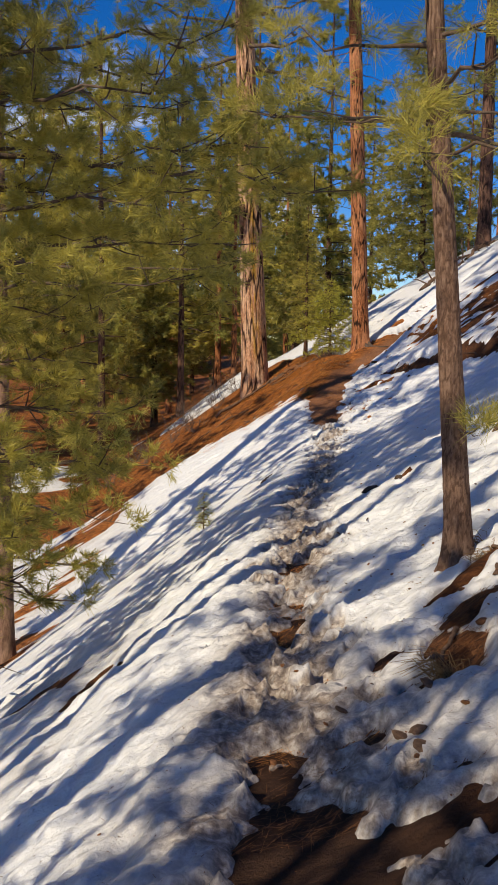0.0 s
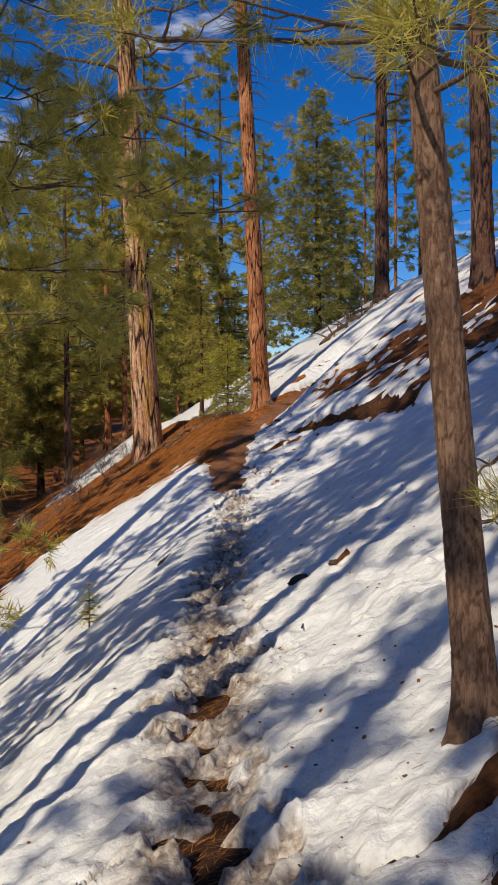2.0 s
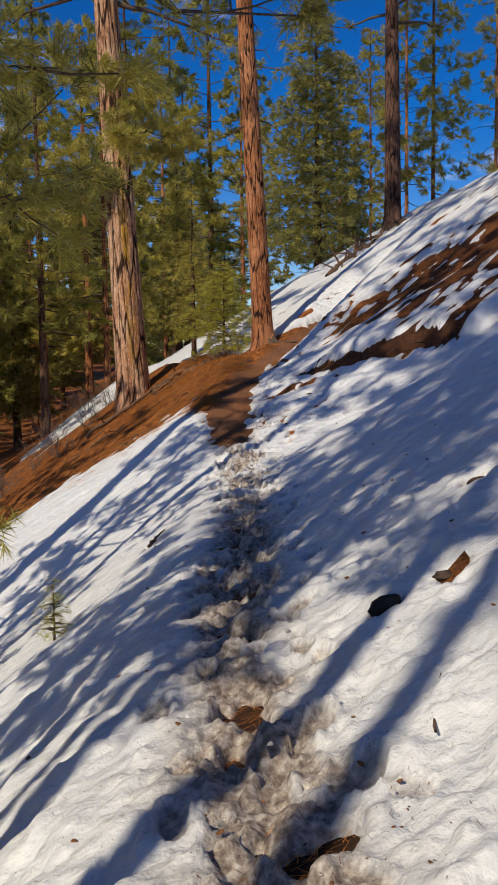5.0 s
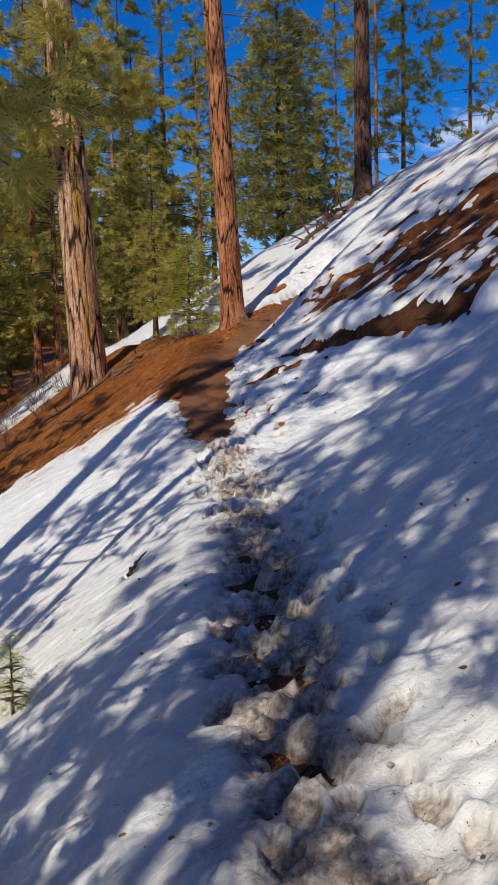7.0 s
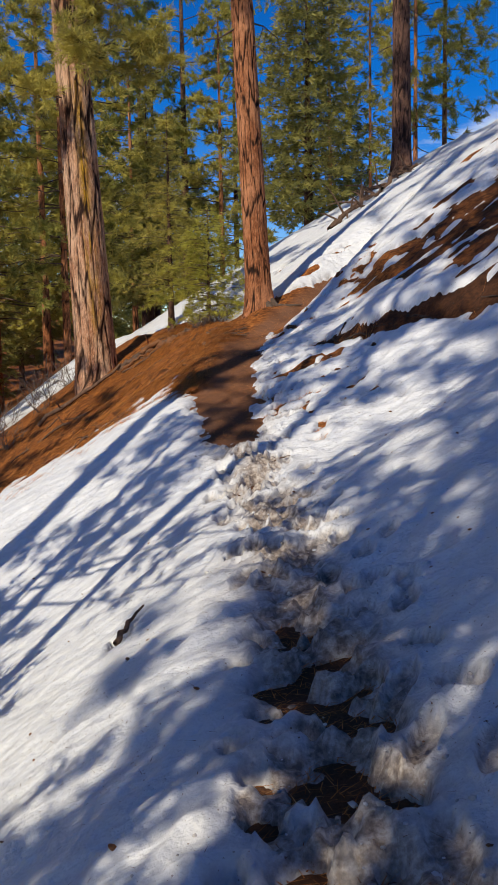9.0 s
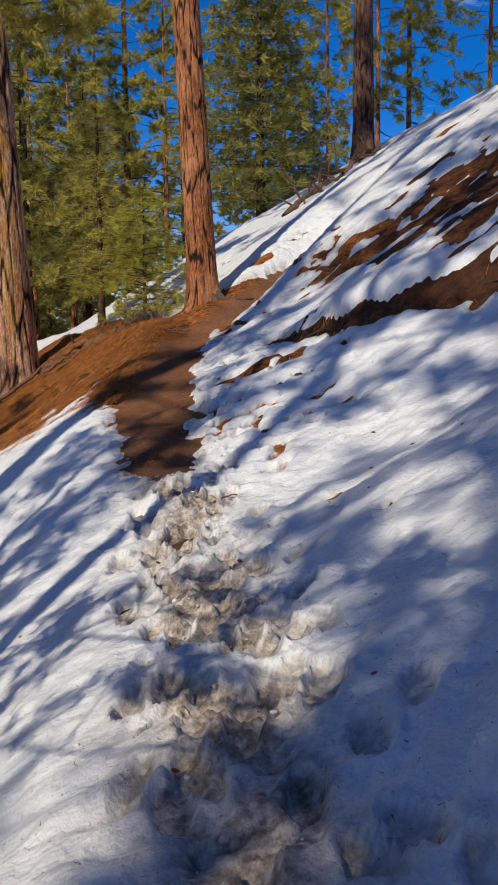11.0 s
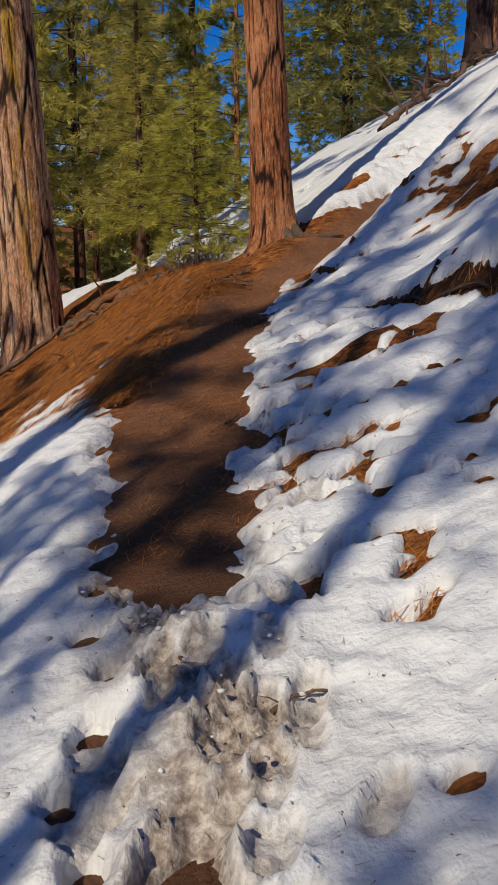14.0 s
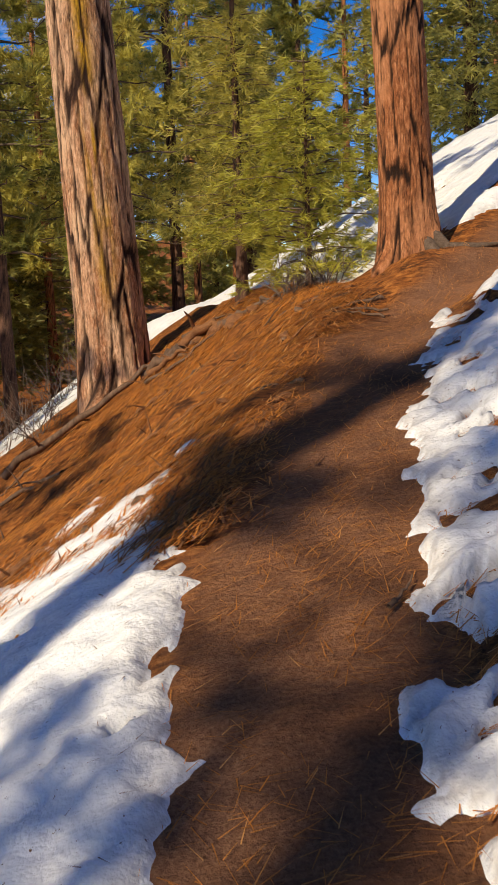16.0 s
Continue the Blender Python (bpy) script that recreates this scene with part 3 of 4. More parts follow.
    s = s - low * (0.25 + 0.5 * fbm(x, y, 0.9, 3, 47))
    s = s - 1.6 * np.exp(-((x - 3.25) / 0.9) ** 2 - ((y - 29.8) / 1.1) ** 2) + 0.05 * fbm(x, y, 0.13, 3, 55)
    # scattered melt holes
    s = s - np.clip(fbm(x, y, 0.5, 4, 51) - 0.60, 0, 1) * 3.4 * (1 - 0.5 * tramp)
    # valley and distance: half bare
    s = s - step(3.0, 6.0, -u) * (0.45 + 0.7 * fbm(x, y, 4.0, 3, 53)) - 0.45 * step(40, 46, y) * step(0, 3, 4 - x)
    s = s - step(2.5, 4.5, x) * step(29.5, 32, y) * np.clip(fbm(x * 0.9 + y * 0.4, (y * 0.9 - x * 0.4) * 3.0, 0.7, 4, 57) - 0.22, 0, 1) * 3.0
    back_patch = np.exp(-((x - 2.2) / 2.2) ** 2) * step(35.0, 37.0, y) * (1 - step(43, 46, y)) + step(3, 5, x) * step(33, 36, y)
    return s + np.clip(back_patch, 0, 1) * 0.8


def prints(x, y):
    """Dents of boots along the trail: depth and raised rim."""
    rng = np.random.default_rng(12)
    dent = np.zeros_like(x)
    rim = np.zeros_like(x)

    def press(px, py, half_l, half_w, deep, turn):
        nonlocal dent, rim
        near = np.nonzero((np.abs(y[:, 0] - py) < 0.5))[0]
        if not len(near):
            return
        sl = slice(near[0], near[-1] + 1)
        dx, dy = x[sl] - px, y[sl] - py
        c, s = math.cos(turn), math.sin(turn)
        a, b = (dx * s + dy * c) / half_l, (dx * c - dy * s) / half_w
        r = np.sqrt(a * a + b * b * np.clip(1 + 0.25 * a, 0.3, 2))
        dent[sl] = np.maximum(dent[sl], (deep + 0.006 * np.sign(np.sin(a * half_l * 150))) * (1 - step(0.72, 1.12, r)))
        rim[sl] += 0.38 * deep * np.exp(-((r - 1.2) / 0.13) ** 2)

    for k in range(260):
        py = rng.uniform(0.5, 22.6)
        px = float(trail_x(py)) + rng.normal(0.03, 0.21)
        press(px, py, 0.15, 0.064, rng.uniform(0.025, 0.06), rng.normal(0.1, 0.3))
    for k in range(70):
        py = rng.uniform(17.0, 22.3)
        press(float(trail_x(py)) + rng.normal(0.02, 0.22), py, 0.15, 0.066, rng.uniform(0.035, 0.06), rng.normal(0.1, 0.35))
    for k in range(14):
        py = 12.6 + 0.55 * k
        press(float(trail_x(py)) + rng.uniform(0.38, 0.6), py, 0.15, 0.065, rng.uniform(0.04, 0.06), rng.normal(0.1, 0.3))
    return dent, rim


def build_ground():
    us = spaced(-1.6, 2.4, 0.055, -420, 420, 1.13)
    ys = spaced(1.0, 31, 0.085, -160, 900, 1.10)
    Y, U = np.meshgrid(ys, us, indexing="ij")
    X = U + trail_x(np.clip(Y, -6, 27))
    Z = base_height(X, Y)
    tread = np.exp(-((X - trail_x(Y)) / 0.5) ** 2)
    Z = Z - 0.035 * tread + 0.012 * fbm(X, Y, 0.25, 3, 61) + 0.16 * fbm(X, Y, 0.5, 4, 62) * duff_at(X, Y) * (1 - step(-0.25, 0.05, snow_amount(X, Y)))
    v = np.stack([X, Y, Z], 2).reshape(-1, 3)
    # dark soil mask: damp trail, plus shade painted on bank and upper slope
    me = mesh_np("ground", v, grid_faces(len(ys), len(us)), SOIL, True, duff=duff_at(X, Y).ravel(), wet_and_shade=np.clip(0.6 * np.exp(-((X - trail_x(Y)) / 0.6) ** 2) * (1 - step(21.5, 24.0, Y)) + 0.85 * np.exp(-((bank(X, Y)[1] - 0.1) / 0.25) ** 2) * step(21.4, 22.4, Y) * (1 - step(26.0, 27.0, Y)) + 0.6 * (1 - step(9, 13, Y)) + 0.5 * step(2.2, 3.4, X - trail_x(Y)) * step(19, 22, Y), 0, 0.85).ravel())
    return tagged(new("ground", me), "reddish soil hillside with fallen needles and a bare trail", "ground", kind="structure")


def snow_surface(X, Y, g, s, tramp):
    """The top of the snow without prints; just under the ground where none lies."""
    thick = np.where(s > 0, (0.045 + 0.04 * tramp) * (1 - np.exp(-s * 8)) + 0.05 * np.clip(s, 0, 1), np.maximum(s * 0.6, -0.11) - 0.008)
    lumps = 0.075 * (np.abs(fbm(X, Y, 0.2, 3, 71)) - 0.2) * tramp + 0.05 * (np.abs(fbm(X, Y, 0.09, 2, 78)) - 0.2) * (tramp + 0.9 * (1 - step(9, 14, Y))) + 0.034 * fbm(X, Y, 0.12, 3, 72) + 0.035 * fbm(X, Y, 0.7, 3, 73) + 0.07 * fbm(X, Y * 0.8, 0.22, 4, 77) * (1 - step(10, 15, Y)) * (1 - 0.5 * tramp)
    return g + thick + step(-0.02, 0.12, s) * (lumps - 0.018 * tramp)


def top_z(x, y):
    """The height of the snow or the soil, whichever is on top."""
    x, y = np.atleast_1d(np.asarray(x, float)), np.atleast_1d(np.asarray(y, float))
    g = base_height(x, y)
    tramp = np.exp(-((x - trail_x(y)) / 0.36) ** 2) * (1 - step(22.2, 23.2, y))
    return np.maximum(g, snow_surface(x, y, g, snow_amount(x, y), tramp))


def build_snow():
    wide = eased(-0.9, 2.6, 0.03, -3.0, 6.5, 0.08, -60, 40)
    us = np.sort(np.concatenate([wide[(wide < -0.56) | (wide > 0.76)], np.arange(-0.55, 0.751, 0.02)]))
    near = spaced(1.5, 27.0, 0.025, -14, 27, 1.08)
    ys = np.concatenate([near[near < 26.99], spaced(27.0, 37.0, 0.05, 27, 75, 1.1)])
    Y, U = np.meshgrid(ys, us, indexing="ij")
    X = U + trail_x(np.clip(Y, -6, 27))
    g = base_height(X, Y)
    u = X - trail_x(Y)
    s = snow_amount(X, Y)
    dent, rim = prints(X, Y)
    tramp = np.exp(-(u / 0.36) ** 2) * (1 - step(22.2, 23.2, Y))
    Z = snow_surface(X, Y, g, s, tramp)
    for _ in range(2):
        inner = (Z[:-2, 1:-1] + Z[2:, 1:-1] + Z[1:-1, :-2] + Z[1:-1, 2:] + 2 * Z[1:-1, 1:-1]) / 6
        mild = (tramp * step(-0.08, 0.02, s))[1:-1, 1:-1]
        Z[1:-1, 1:-1] += mild * (inner - Z[1:-1, 1:-1])
    chop = 0.045 * (np.abs(fbm(X, Y, 0.075, 2, 80)) - 0.15) * tramp + 0.04 * (np.abs(fbm(X, Y, 0.16, 2, 85)) - 0.2) * tramp * step(16, 18, Y)
    Z = Z + step(-0.02, 0.12, s) * (rim - dent + chop)
    Z = np.where((s > 0.04) & (dent < 0.05), np.maximum(Z, g + 0.004 + 0.12 * np.clip(Z - g, -0.06, 0.03)), Z)
    bed = step(0.012, 0.03, dent)
    dirt = np.clip(tramp * (0.75 - 0.3 * step(15.5, 18, Y) + 1.0 * fbm(X, Y, 0.3, 4, 75)) + bed * (0.5 + 0.25 * fbm(X, Y, 0.2, 2, 79)) + 0.85 * np.exp(-np.clip(s, 0, 9) / 0.12) * (s > 0) * np.maximum(tramp, 0.6), 0, 0.92)
    dirt = np.clip(dirt + 0.6 * (1 - step(0.6, 1.5, np.abs(u - 0.3))) * (1 - step(3.0, 7.5, Y)) * (0.6 + 0.6 * fbm(X, Y, 0.8, 3, 76)), 0, 0.92)
    v = np.stack([X, Y, Z], 2).reshape(-1, 3)
    f = grid_faces(len(ys), len(us))
    keep = (s.ravel()[f] > -0.25).any(1)
    me = mesh_np("snow_cover", v, f[keep], SNOW, True, dirt=dirt.ravel())
    return tagged(new("snow_cover", me), "patchy old snow, trodden and dirty along the trail", "snow", kind="structure")


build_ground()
build_snow()


def ground_z(x, y):
    return float(base_height(np.array([x]), np.array([y]))[0])


def on_ground(x, y, sink=0.05):
    return (x, y, ground_z(x, y) - sink)


# ---- the trees that the walk passes ----
big = pine("pine_tree", 11, 27, 0.42, BARK_PALE, NEEDLE_PINE, "large old pine with pale orange plated bark and yellow lichen", first=0.40, spread=4.4, limbs=60, twigs=24, tuft=0.24, needle_n=18, needle_w=0.018, lean=(-0.045, 0.0), at=on_ground(0.42, 33.4, 0.15), stubs=12, split=True,
           extra=((6.6, -1.5, 2.6, 0.15, 90), (7.2, -0.7, 2.3, 0.1, 80), (6.2, -2.4, 1.9, 0.2, 60), (7.6, -1.2, 2.4, 0.2, 80), (6.8, -0.2, 2.0, 0.1, 70), (8.3, -1.7, 2.2, 0.2, 60), (9.8, 0.1, 2.6, 0.25, 5), (8.6, 2.9, 2.5, 0.1, 18)),
           trunk=trunk_mesh("trunk", BARK_PALE, 27, 0.46, 0.12, (-0.045, 0), 0, 3, 140, 440, 13, 2.0, 0.028, 0.25, ((0.5, 0.25), (4.4, 0.5)), 1.0, 0.19))
mid = pine("pine_tree", 12, 24, 0.24, BARK_ORANGE, NEEDLE_PINE, "tall pine with orange furrowed bark beside the trail", first=0.46, spread=3.0, limbs=50, twigs=14, tuft=0.24, needle_n=16, needle_w=0.018, lean=(-0.05, 0.0), at=on_ground(3.6, 30.2, 0.05), stubs=26, split=True,
           extra=((8.2, 0.2, 1.6, 0.0, 3), (8.9, 2.6, 1.8, -0.1, 3), (9.4, -0.6, 1.5, -0.2, 4)),
           trunk=trunk_mesh("trunk", BARK_ORANGE, 24, 0.255, 0.09, (-0.05, 0), 0.05, 5, 112, 420, 12, 1.0, 0.018, 0.4, ((-0.5, 0.42), (3.6, 0.2)), 0.7))
young = pine("pine_tree", 13, 7.5, 0.10, BARK_BROWN, NEEDLE_PINE, "slim young pine with brown scaly bark standing in snow", first=0.37, spread=1.5, limbs=34, twigs=20, tuft=0.17, needle_n=26, needle_w=0.005, lean=(-0.068, 0.07), at=on_ground(1.41, 6.2, 0.02), stubs=0, split=True,
             extra=((2.55, -1.9, 1.3, 0.15, 22), (2.7, -1.2, 1.2, 0.1, 18), (2.9, -2.6, 1.1, 0.1, 14), (3.0, 0.0, 1.1, 0.1, 14), (0.95, -1.3, 0.35, 0.0, 3)),
             trunk=trunk_mesh("trunk", BARK_BROWN, 7.5, 0.092, 0.03, (-0.068, 0.07), 0, 8, 72, 420, 15, 0.13, 0.005, 0.35, ((4.2, 0.16), (3.4, 0.10)), 0.4))
pine("pine_tree", 14, 22, 0.30, BARK_DARK, NEEDLE_DARK, "dark-barked pine on the snowy slope against the sky", first=0.30, spread=3.2, limbs=44, twigs=16, tuft=0.26, needle_n=10, needle_w=0.03, at=on_ground(9.35, 38.9, 0.1), stubs=10,
     trunk=trunk_mesh("trunk", BARK_DARK, 22, 0.29, 0.08, (-0.005, 0), 0, 9, 56, 240, 12, 1.2, 0.025))
pine("pine_tree", 15, 22, 0.34, BARK_DARK, NEEDLE_DARK, "dark-barked pine high on the slope", first=0.32, spread=3.4, limbs=44, twigs=16, tuft=0.26, needle_n=10, needle_w=0.03, at=on_ground(9.4, 28.1, 0.1), stubs=8,
     trunk=trunk_mesh("trunk", BARK_DARK, 22, 0.32, 0.09, (-0.03, 0), 0, 10, 56, 240, 12, 1.2, 0.025))
# bushy young pines downhill of the trail whose boughs hang beside the walker
pine("pine_tree", 16, 9.0, 0.12, BARK_BROWN, NEEDLE_PINE, "bushy young pine with boughs hanging low beside the trail", first=0.22, spread=2.15, limbs=52, twigs=60, tuft=0.16, needle_n=24, needle_w=0.009, at=on_ground(-3.15, 10.3, 0.05), droop=0.3, split=True, bare=0.15,
     extra=tuple((5.2 + 0.3 * k, -0.9 + 1.75 * ((k * 0.618) % 1), 2.4 + 1.3 * ((k * 0.37) % 1), 0.16, 85) for k in range(9)) + ((6.4, 0.5, 5.1, 0.14, 90),))
pine("pine_tree", 17, 11, 0.14, BARK_BROWN, NEEDLE_PINE, "young pine with dense olive needles down the slope", first=0.16, spread=2.8, limbs=44, twigs=50, tuft=0.2, needle_n=16, needle_w=0.016, at=on_ground(-4.1, 16.6, 0.05), droop=0.3,
     extra=tuple((6.5 + 0.3 * k, -0.75 + 0.5 * ((k * 0.618) % 1), 4.2 + 0.7 * ((k * 0.37) % 1), 0.15, 60) for k in range(3)))

# young trees by the bend
fir("sapling", 21, 2.5, 2.5, NEEDLE_FRESH, "bright green bushy young conifer beside the orange pine", at=on_ground(2.75, 31.5, 0.05), needle_n=20, needle_w=0.010, tuft=0.13, rows=15, low=0.08, gap=0.15, blunt=0.5, category="young tree", group="saplings")
fir("sapling", 22, 4.8, 2.3, NEEDLE_PINE, "taller young conifer with thin grey trunk behind the bushy one", at=on_ground(2.05, 32.6, 0.05), needle_n=18, needle_w=0.011, tuft=0.14, rows=20, low=0.2, gap=0.18, category="young tree", group="saplings")
fir("sapling", 23, 0.62, 0.42, NEEDLE_FRESH, "tiny pine seedling poking through the snow", at=on_ground(-0.62, 15.0, 0.0), needle_n=9, needle_w=0.003, tuft=0.09, rows=6, low=0.25, category="young tree", group="saplings")

# ---- woods behind ----
fir("fir_tree", 31, 11.5, 6.4, NEEDLE_FIR, "dense grey-green fir beyond the snowy crest", at=on_ground(8.2, 46.0, 0.1), rows=44, needle_n=9, needle_w=0.05, tuft=0.28, gap=0.24, blunt=0.6)
tall = pine("pine_tree", 32, 19, 0.2, BARK_DARK, NEEDLE_DARK, "dark pine in the woods behind", first=0.25, spread=2.6, limbs=46, twigs=24, tuft=0.28, needle_n=14, needle_w=0.041, at=on_ground(4.4, 52, 0.1), group="woods")
wide = pine("pine_tree", 33, 15, 0.17, BARK_ORANGE, NEEDLE_PINE, "olive-green pine in the woods behind", first=0.22, spread=3.2, limbs=54, twigs=26, tuft=0.28, needle_n=14, needle_w=0.041, at=on_ground(-1.2, 47, 0.1), group="woods")
thin = pine("pine_tree", 34, 10, 0.07, BARK_ORANGE, NEEDLE_PINE, "thin yellowish pine on the crest against the sky", first=0.12, spread=1.5, limbs=44, twigs=18, tuft=0.22, needle_n=10, needle_w=0.035, droop=0.5, at=on_ground(10.3, 40.5, 0.1), group="woods")
spire = fir("fir_tree", 35, 12, 4.6, NEEDLE_FIR, "dense dark fir in the woods behind", at=on_ground(-4.5, 50, 0.1), low=0.14, rows=38, needle_n=6, needle_w=0.06, tuft=0.3, group="woods")

rng = random.Random(5)


def wood(kind, x, y, size, turn=None):
    copy_thing(kind, pose(x, y, ground_z(x, y) - 0.15, 0, 0, rng.uniform(0, 360) if turn is None else turn) @ Matrix.Scale(size, 4))


for kind, x, y, size in ((thin, 11.6, 41.5, 1.15), (thin, 13.4, 40.0, 1.0), (thin, 9.9, 44, 0.8), (tall, 7.4, 58, 0.85), (wide, 2.4, 56, 0.95), (tall, 0.6, 49, 0.95), (spire, 2.6, 48, 0.75), (wide, 11.5, 60, 0.7),
                         (tall, -2.6, 41, 0.8), (wide, -6.5, 40, 0.9), (spire, -7.5, 46, 1.0), (tall, -5.2, 36, 0.85), (wide, -9.5, 34, 1.0), (tall, -10.5, 42, 1.0), (wide, -13, 48, 1.1), (spire, -12, 38, 0.9), (tall, -15, 40, 1.1),
                         (wide, -4.2, 56, 1.1), (tall, -8.4, 58, 1.1), (spire, -1.6, 60, 1.1), (wide, 0.8, 66, 1.2), (tall, 4.4, 70, 1.2), (spire, 6.5, 66, 1.0), (wide, -12, 66, 1.3), (tall, -17, 58, 1.2), (spire, -20, 50, 1.2),
                         (wide, -24, 62, 1.4), (tall, -6, 74, 1.4), (wide, -16, 80, 1.5), (spire, -9, 84, 1.5), (tall, 0, 86, 1.5), (wide, 6, 90, 1.4), (tall, -26, 78, 1.5), (wide, 5.6, 50, 0.8), (wide, -0.4, 42, 0.8), (tall, 3.2, 62, 1.1), (wide, -3.2, 50, 1.0), (wide, 10.5, 52, 0.75), (spire, -3.5, 68, 0.9), (spire, 1.6, 74, 1.0), (spire, -6.2, 63, 0.8), (spire, -9.5, 72, 1.0), (spire, -14, 71, 1.1), (spire, 3.8, 80, 1.1)):
    wood(kind, x, y, size)

# ---- the pines behind and to the left of the walker, known by the shade they cast ----
lofty = pine("pine_tree", 42, 27, 0.22, BARK_BROWN, NEEDLE_PINE, "tall bare-stemmed pine whose trunk throws a long shadow", first=0.58, spread=3.0, limbs=46, twigs=24, tuft=0.3, needle_n=9, needle_w=0.038, at=on_ground(-4.9, 0.2, 0.1), group="shade pines",
             trunk=trunk_mesh("trunk", BARK_BROWN, 27, 0.17, 0.06, (0, 0), 0, 12, 20, 60, 10, 0.5, 0.01))
for x, y, size in ((-7.3, 14.9, 1.75), (-4.3, 9.1, 0.9), (-6.2, 1.4, 0.95), (-7.4, 3.1, 0.9), (-5.5, 4.8, 0.95), (-6.8, 5.3, 0.95), (-7.4, 12.2, 1.0), (-4.9, 13.4, 0.95), (-5.1, 6.4, 0.95), (-4.0, 4.8, 0.9), (-6.3, 6.8, 0.92)):
    wood(lofty, x, y, size, 40)
shade = pine("pine_tree", 41, 15, 0.12, BARK_BROWN, NEEDLE_PINE, "pine down the slope casting dappled shade", first=0.36, spread=2.5, limbs=40, twigs=16, tuft=0.26, needle_n=11, needle_w=0.035, at=on_ground(-11.8, -3.0, 0.1), group="shade pines")
for x, y, size in ((-10.2, 0.0, 0.9), (-5.6, -0.4, 0.85), (-3.2, -5.5, 1.0), (-4.7, -2.8, 0.75), (-3.7, -1.3, 0.7), (-2.9, -0.7, 0.55), (-7.4, 21.5, 0.9), (-8.6, 24.5, 1.0)):
    wood(shade, x, y, size)

# ---- fallen needles, sticks, cones and brush ----
def strewn(name, label, count, place, length, width, mat, seed, along=0.4, category="needle litter", pile=0.012, spread=0.8):
    """Thin fallen needles lying flat on the ground, as one piece."""
    r = np.random.default_rng(seed)
    x, y = place(r, count)
    a = r.normal(along, spread, len(x))
    L = length * r.uniform(0.5, 1.2, len(x))
    dx, dy = np.cos(a) * L / 2, np.sin(a) * L / 2
    lift = 0.008 + pile * r.uniform(0, 1, len(x)) ** 2

    def z(px, py):
        return base_height(px, py) - 0.035 * np.exp(-((px - trail_x(py)) / 0.5) ** 2) + lift
    w = width * r.uniform(0.6, 1.3, len(x))
    nx, ny = -np.sin(a) * w, np.cos(a) * w
    p0 = np.stack([x - dx - nx, y - dy - ny, z(x - dx, y - dy)], 1)
    p1 = np.stack([x - dx + nx, y - dy + ny, z(x - dx, y - dy)], 1)
    p2 = np.stack([x + dx, y + dy, z(x + dx, y + dy) + 0.006 + 0.5 * pile * r.uniform(-0.5, 1, len(x))], 1)
    v = np.stack([p0, p1, p2], 1).reshape(-1, 3)
    return tagged(new(name, mesh_np(name, v, np.arange(len(v)).reshape(-1, 3), mat)), label, category, kind="stuff")


def on_nose(r, n):
    y = r.uniform(24.6, 33.5, n)
    x = trail_x(np.clip(y, 0, 28.5)) - 0.55 - np.abs(r.normal(0, 1.3, n)) + r.normal(0, 0.14, n)
    return x, y


def on_tread(r, n):
    y = r.uniform(22.3, 30.2, n)
    return trail_x(y) + r.normal(0, 0.3, n), y


def by_tread(r, n):
    y = r.uniform(20.5, 29.5, n)
    return trail_x(y) + 0.4 + np.abs(r.normal(0, 0.9, n)), y


strewn("needle_litter", "orange fallen pine needles on the slope below the trail", 60000, on_nose, 0.15, 0.0045, LITTER, 51, 0.25, pile=0.05, spread=1.9)
def by_start(r, n):
    y = r.uniform(3.2, 7.2, n)
    return 1.0 + 0.55 * (y - 4.6) + r.normal(0.15, 0.4, n), y


strewn("needle_litter", "dull brown needles and twigs by the young pine", 5000, by_start, 0.12, 0.002, CONE, 55)
strewn("needle_litter", "dark old needles among the orange ones", 26000, on_nose, 0.16, 0.0055, CONE, 56, 0.25, pile=0.045, spread=1.7)
strewn("needle_litter", "scattered tan pine needles on the bare trail", 3600, on_tread, 0.12, 0.0020, LITTER, 52, 0.2, spread=1.3)
def on_trodden(r, n):
    y = r.uniform(4.0, 17.0, n)
    return trail_x(y) + r.normal(0.02, 0.26, n), y


strewn("needle_litter", "damp brown needles where the trodden snow is worn through", 7000, on_trodden, 0.10, 0.0022, LITTER, 57, 0.2, spread=1.3)
strewn("needle_litter", "rusty pine needles in melt holes uphill of the trail", 9000, by_tread, 0.14, 0.0025, LITTER, 53)


def on_snow(r, n):
    y = r.uniform(2.5, 27.0, n)
    return trail_x(y) + r.normal(0.4, 1.4, n), y


def snow_bits(count, seed):
    """Short dark needles and crumbs lying on the snow, as one piece."""
    r = np.random.default_rng(seed)
    x, y = on_snow(r, count)
    a, L = r.uniform(0, 6.28, count), r.uniform(0.015, 0.06, count)
    w = r.uniform(0.0008, 0.0022, count)
    z = top_z(x, y) + 0.006
    dx, dy = np.cos(a) * L / 2, np.sin(a) * L / 2
    p0 = np.stack([x - dx - np.sin(a) * w, y - dy + np.cos(a) * w, z], 1)
    p1 = np.stack([x - dx + np.sin(a) * w, y - dy - np.cos(a) * w, z], 1)
    p2 = np.stack([x + dx, y + dy, z + 0.004], 1)
    v = np.stack([p0, p1, p2], 1).reshape(-1, 3)
    return tagged(new("snow_litter", mesh_np("snow_litter", v, np.arange(len(v)).reshape(-1, 3), CONE)), "dark needle bits scattered over the snow", "needle litter", kind="stuff")


snow_bits(3600, 54)


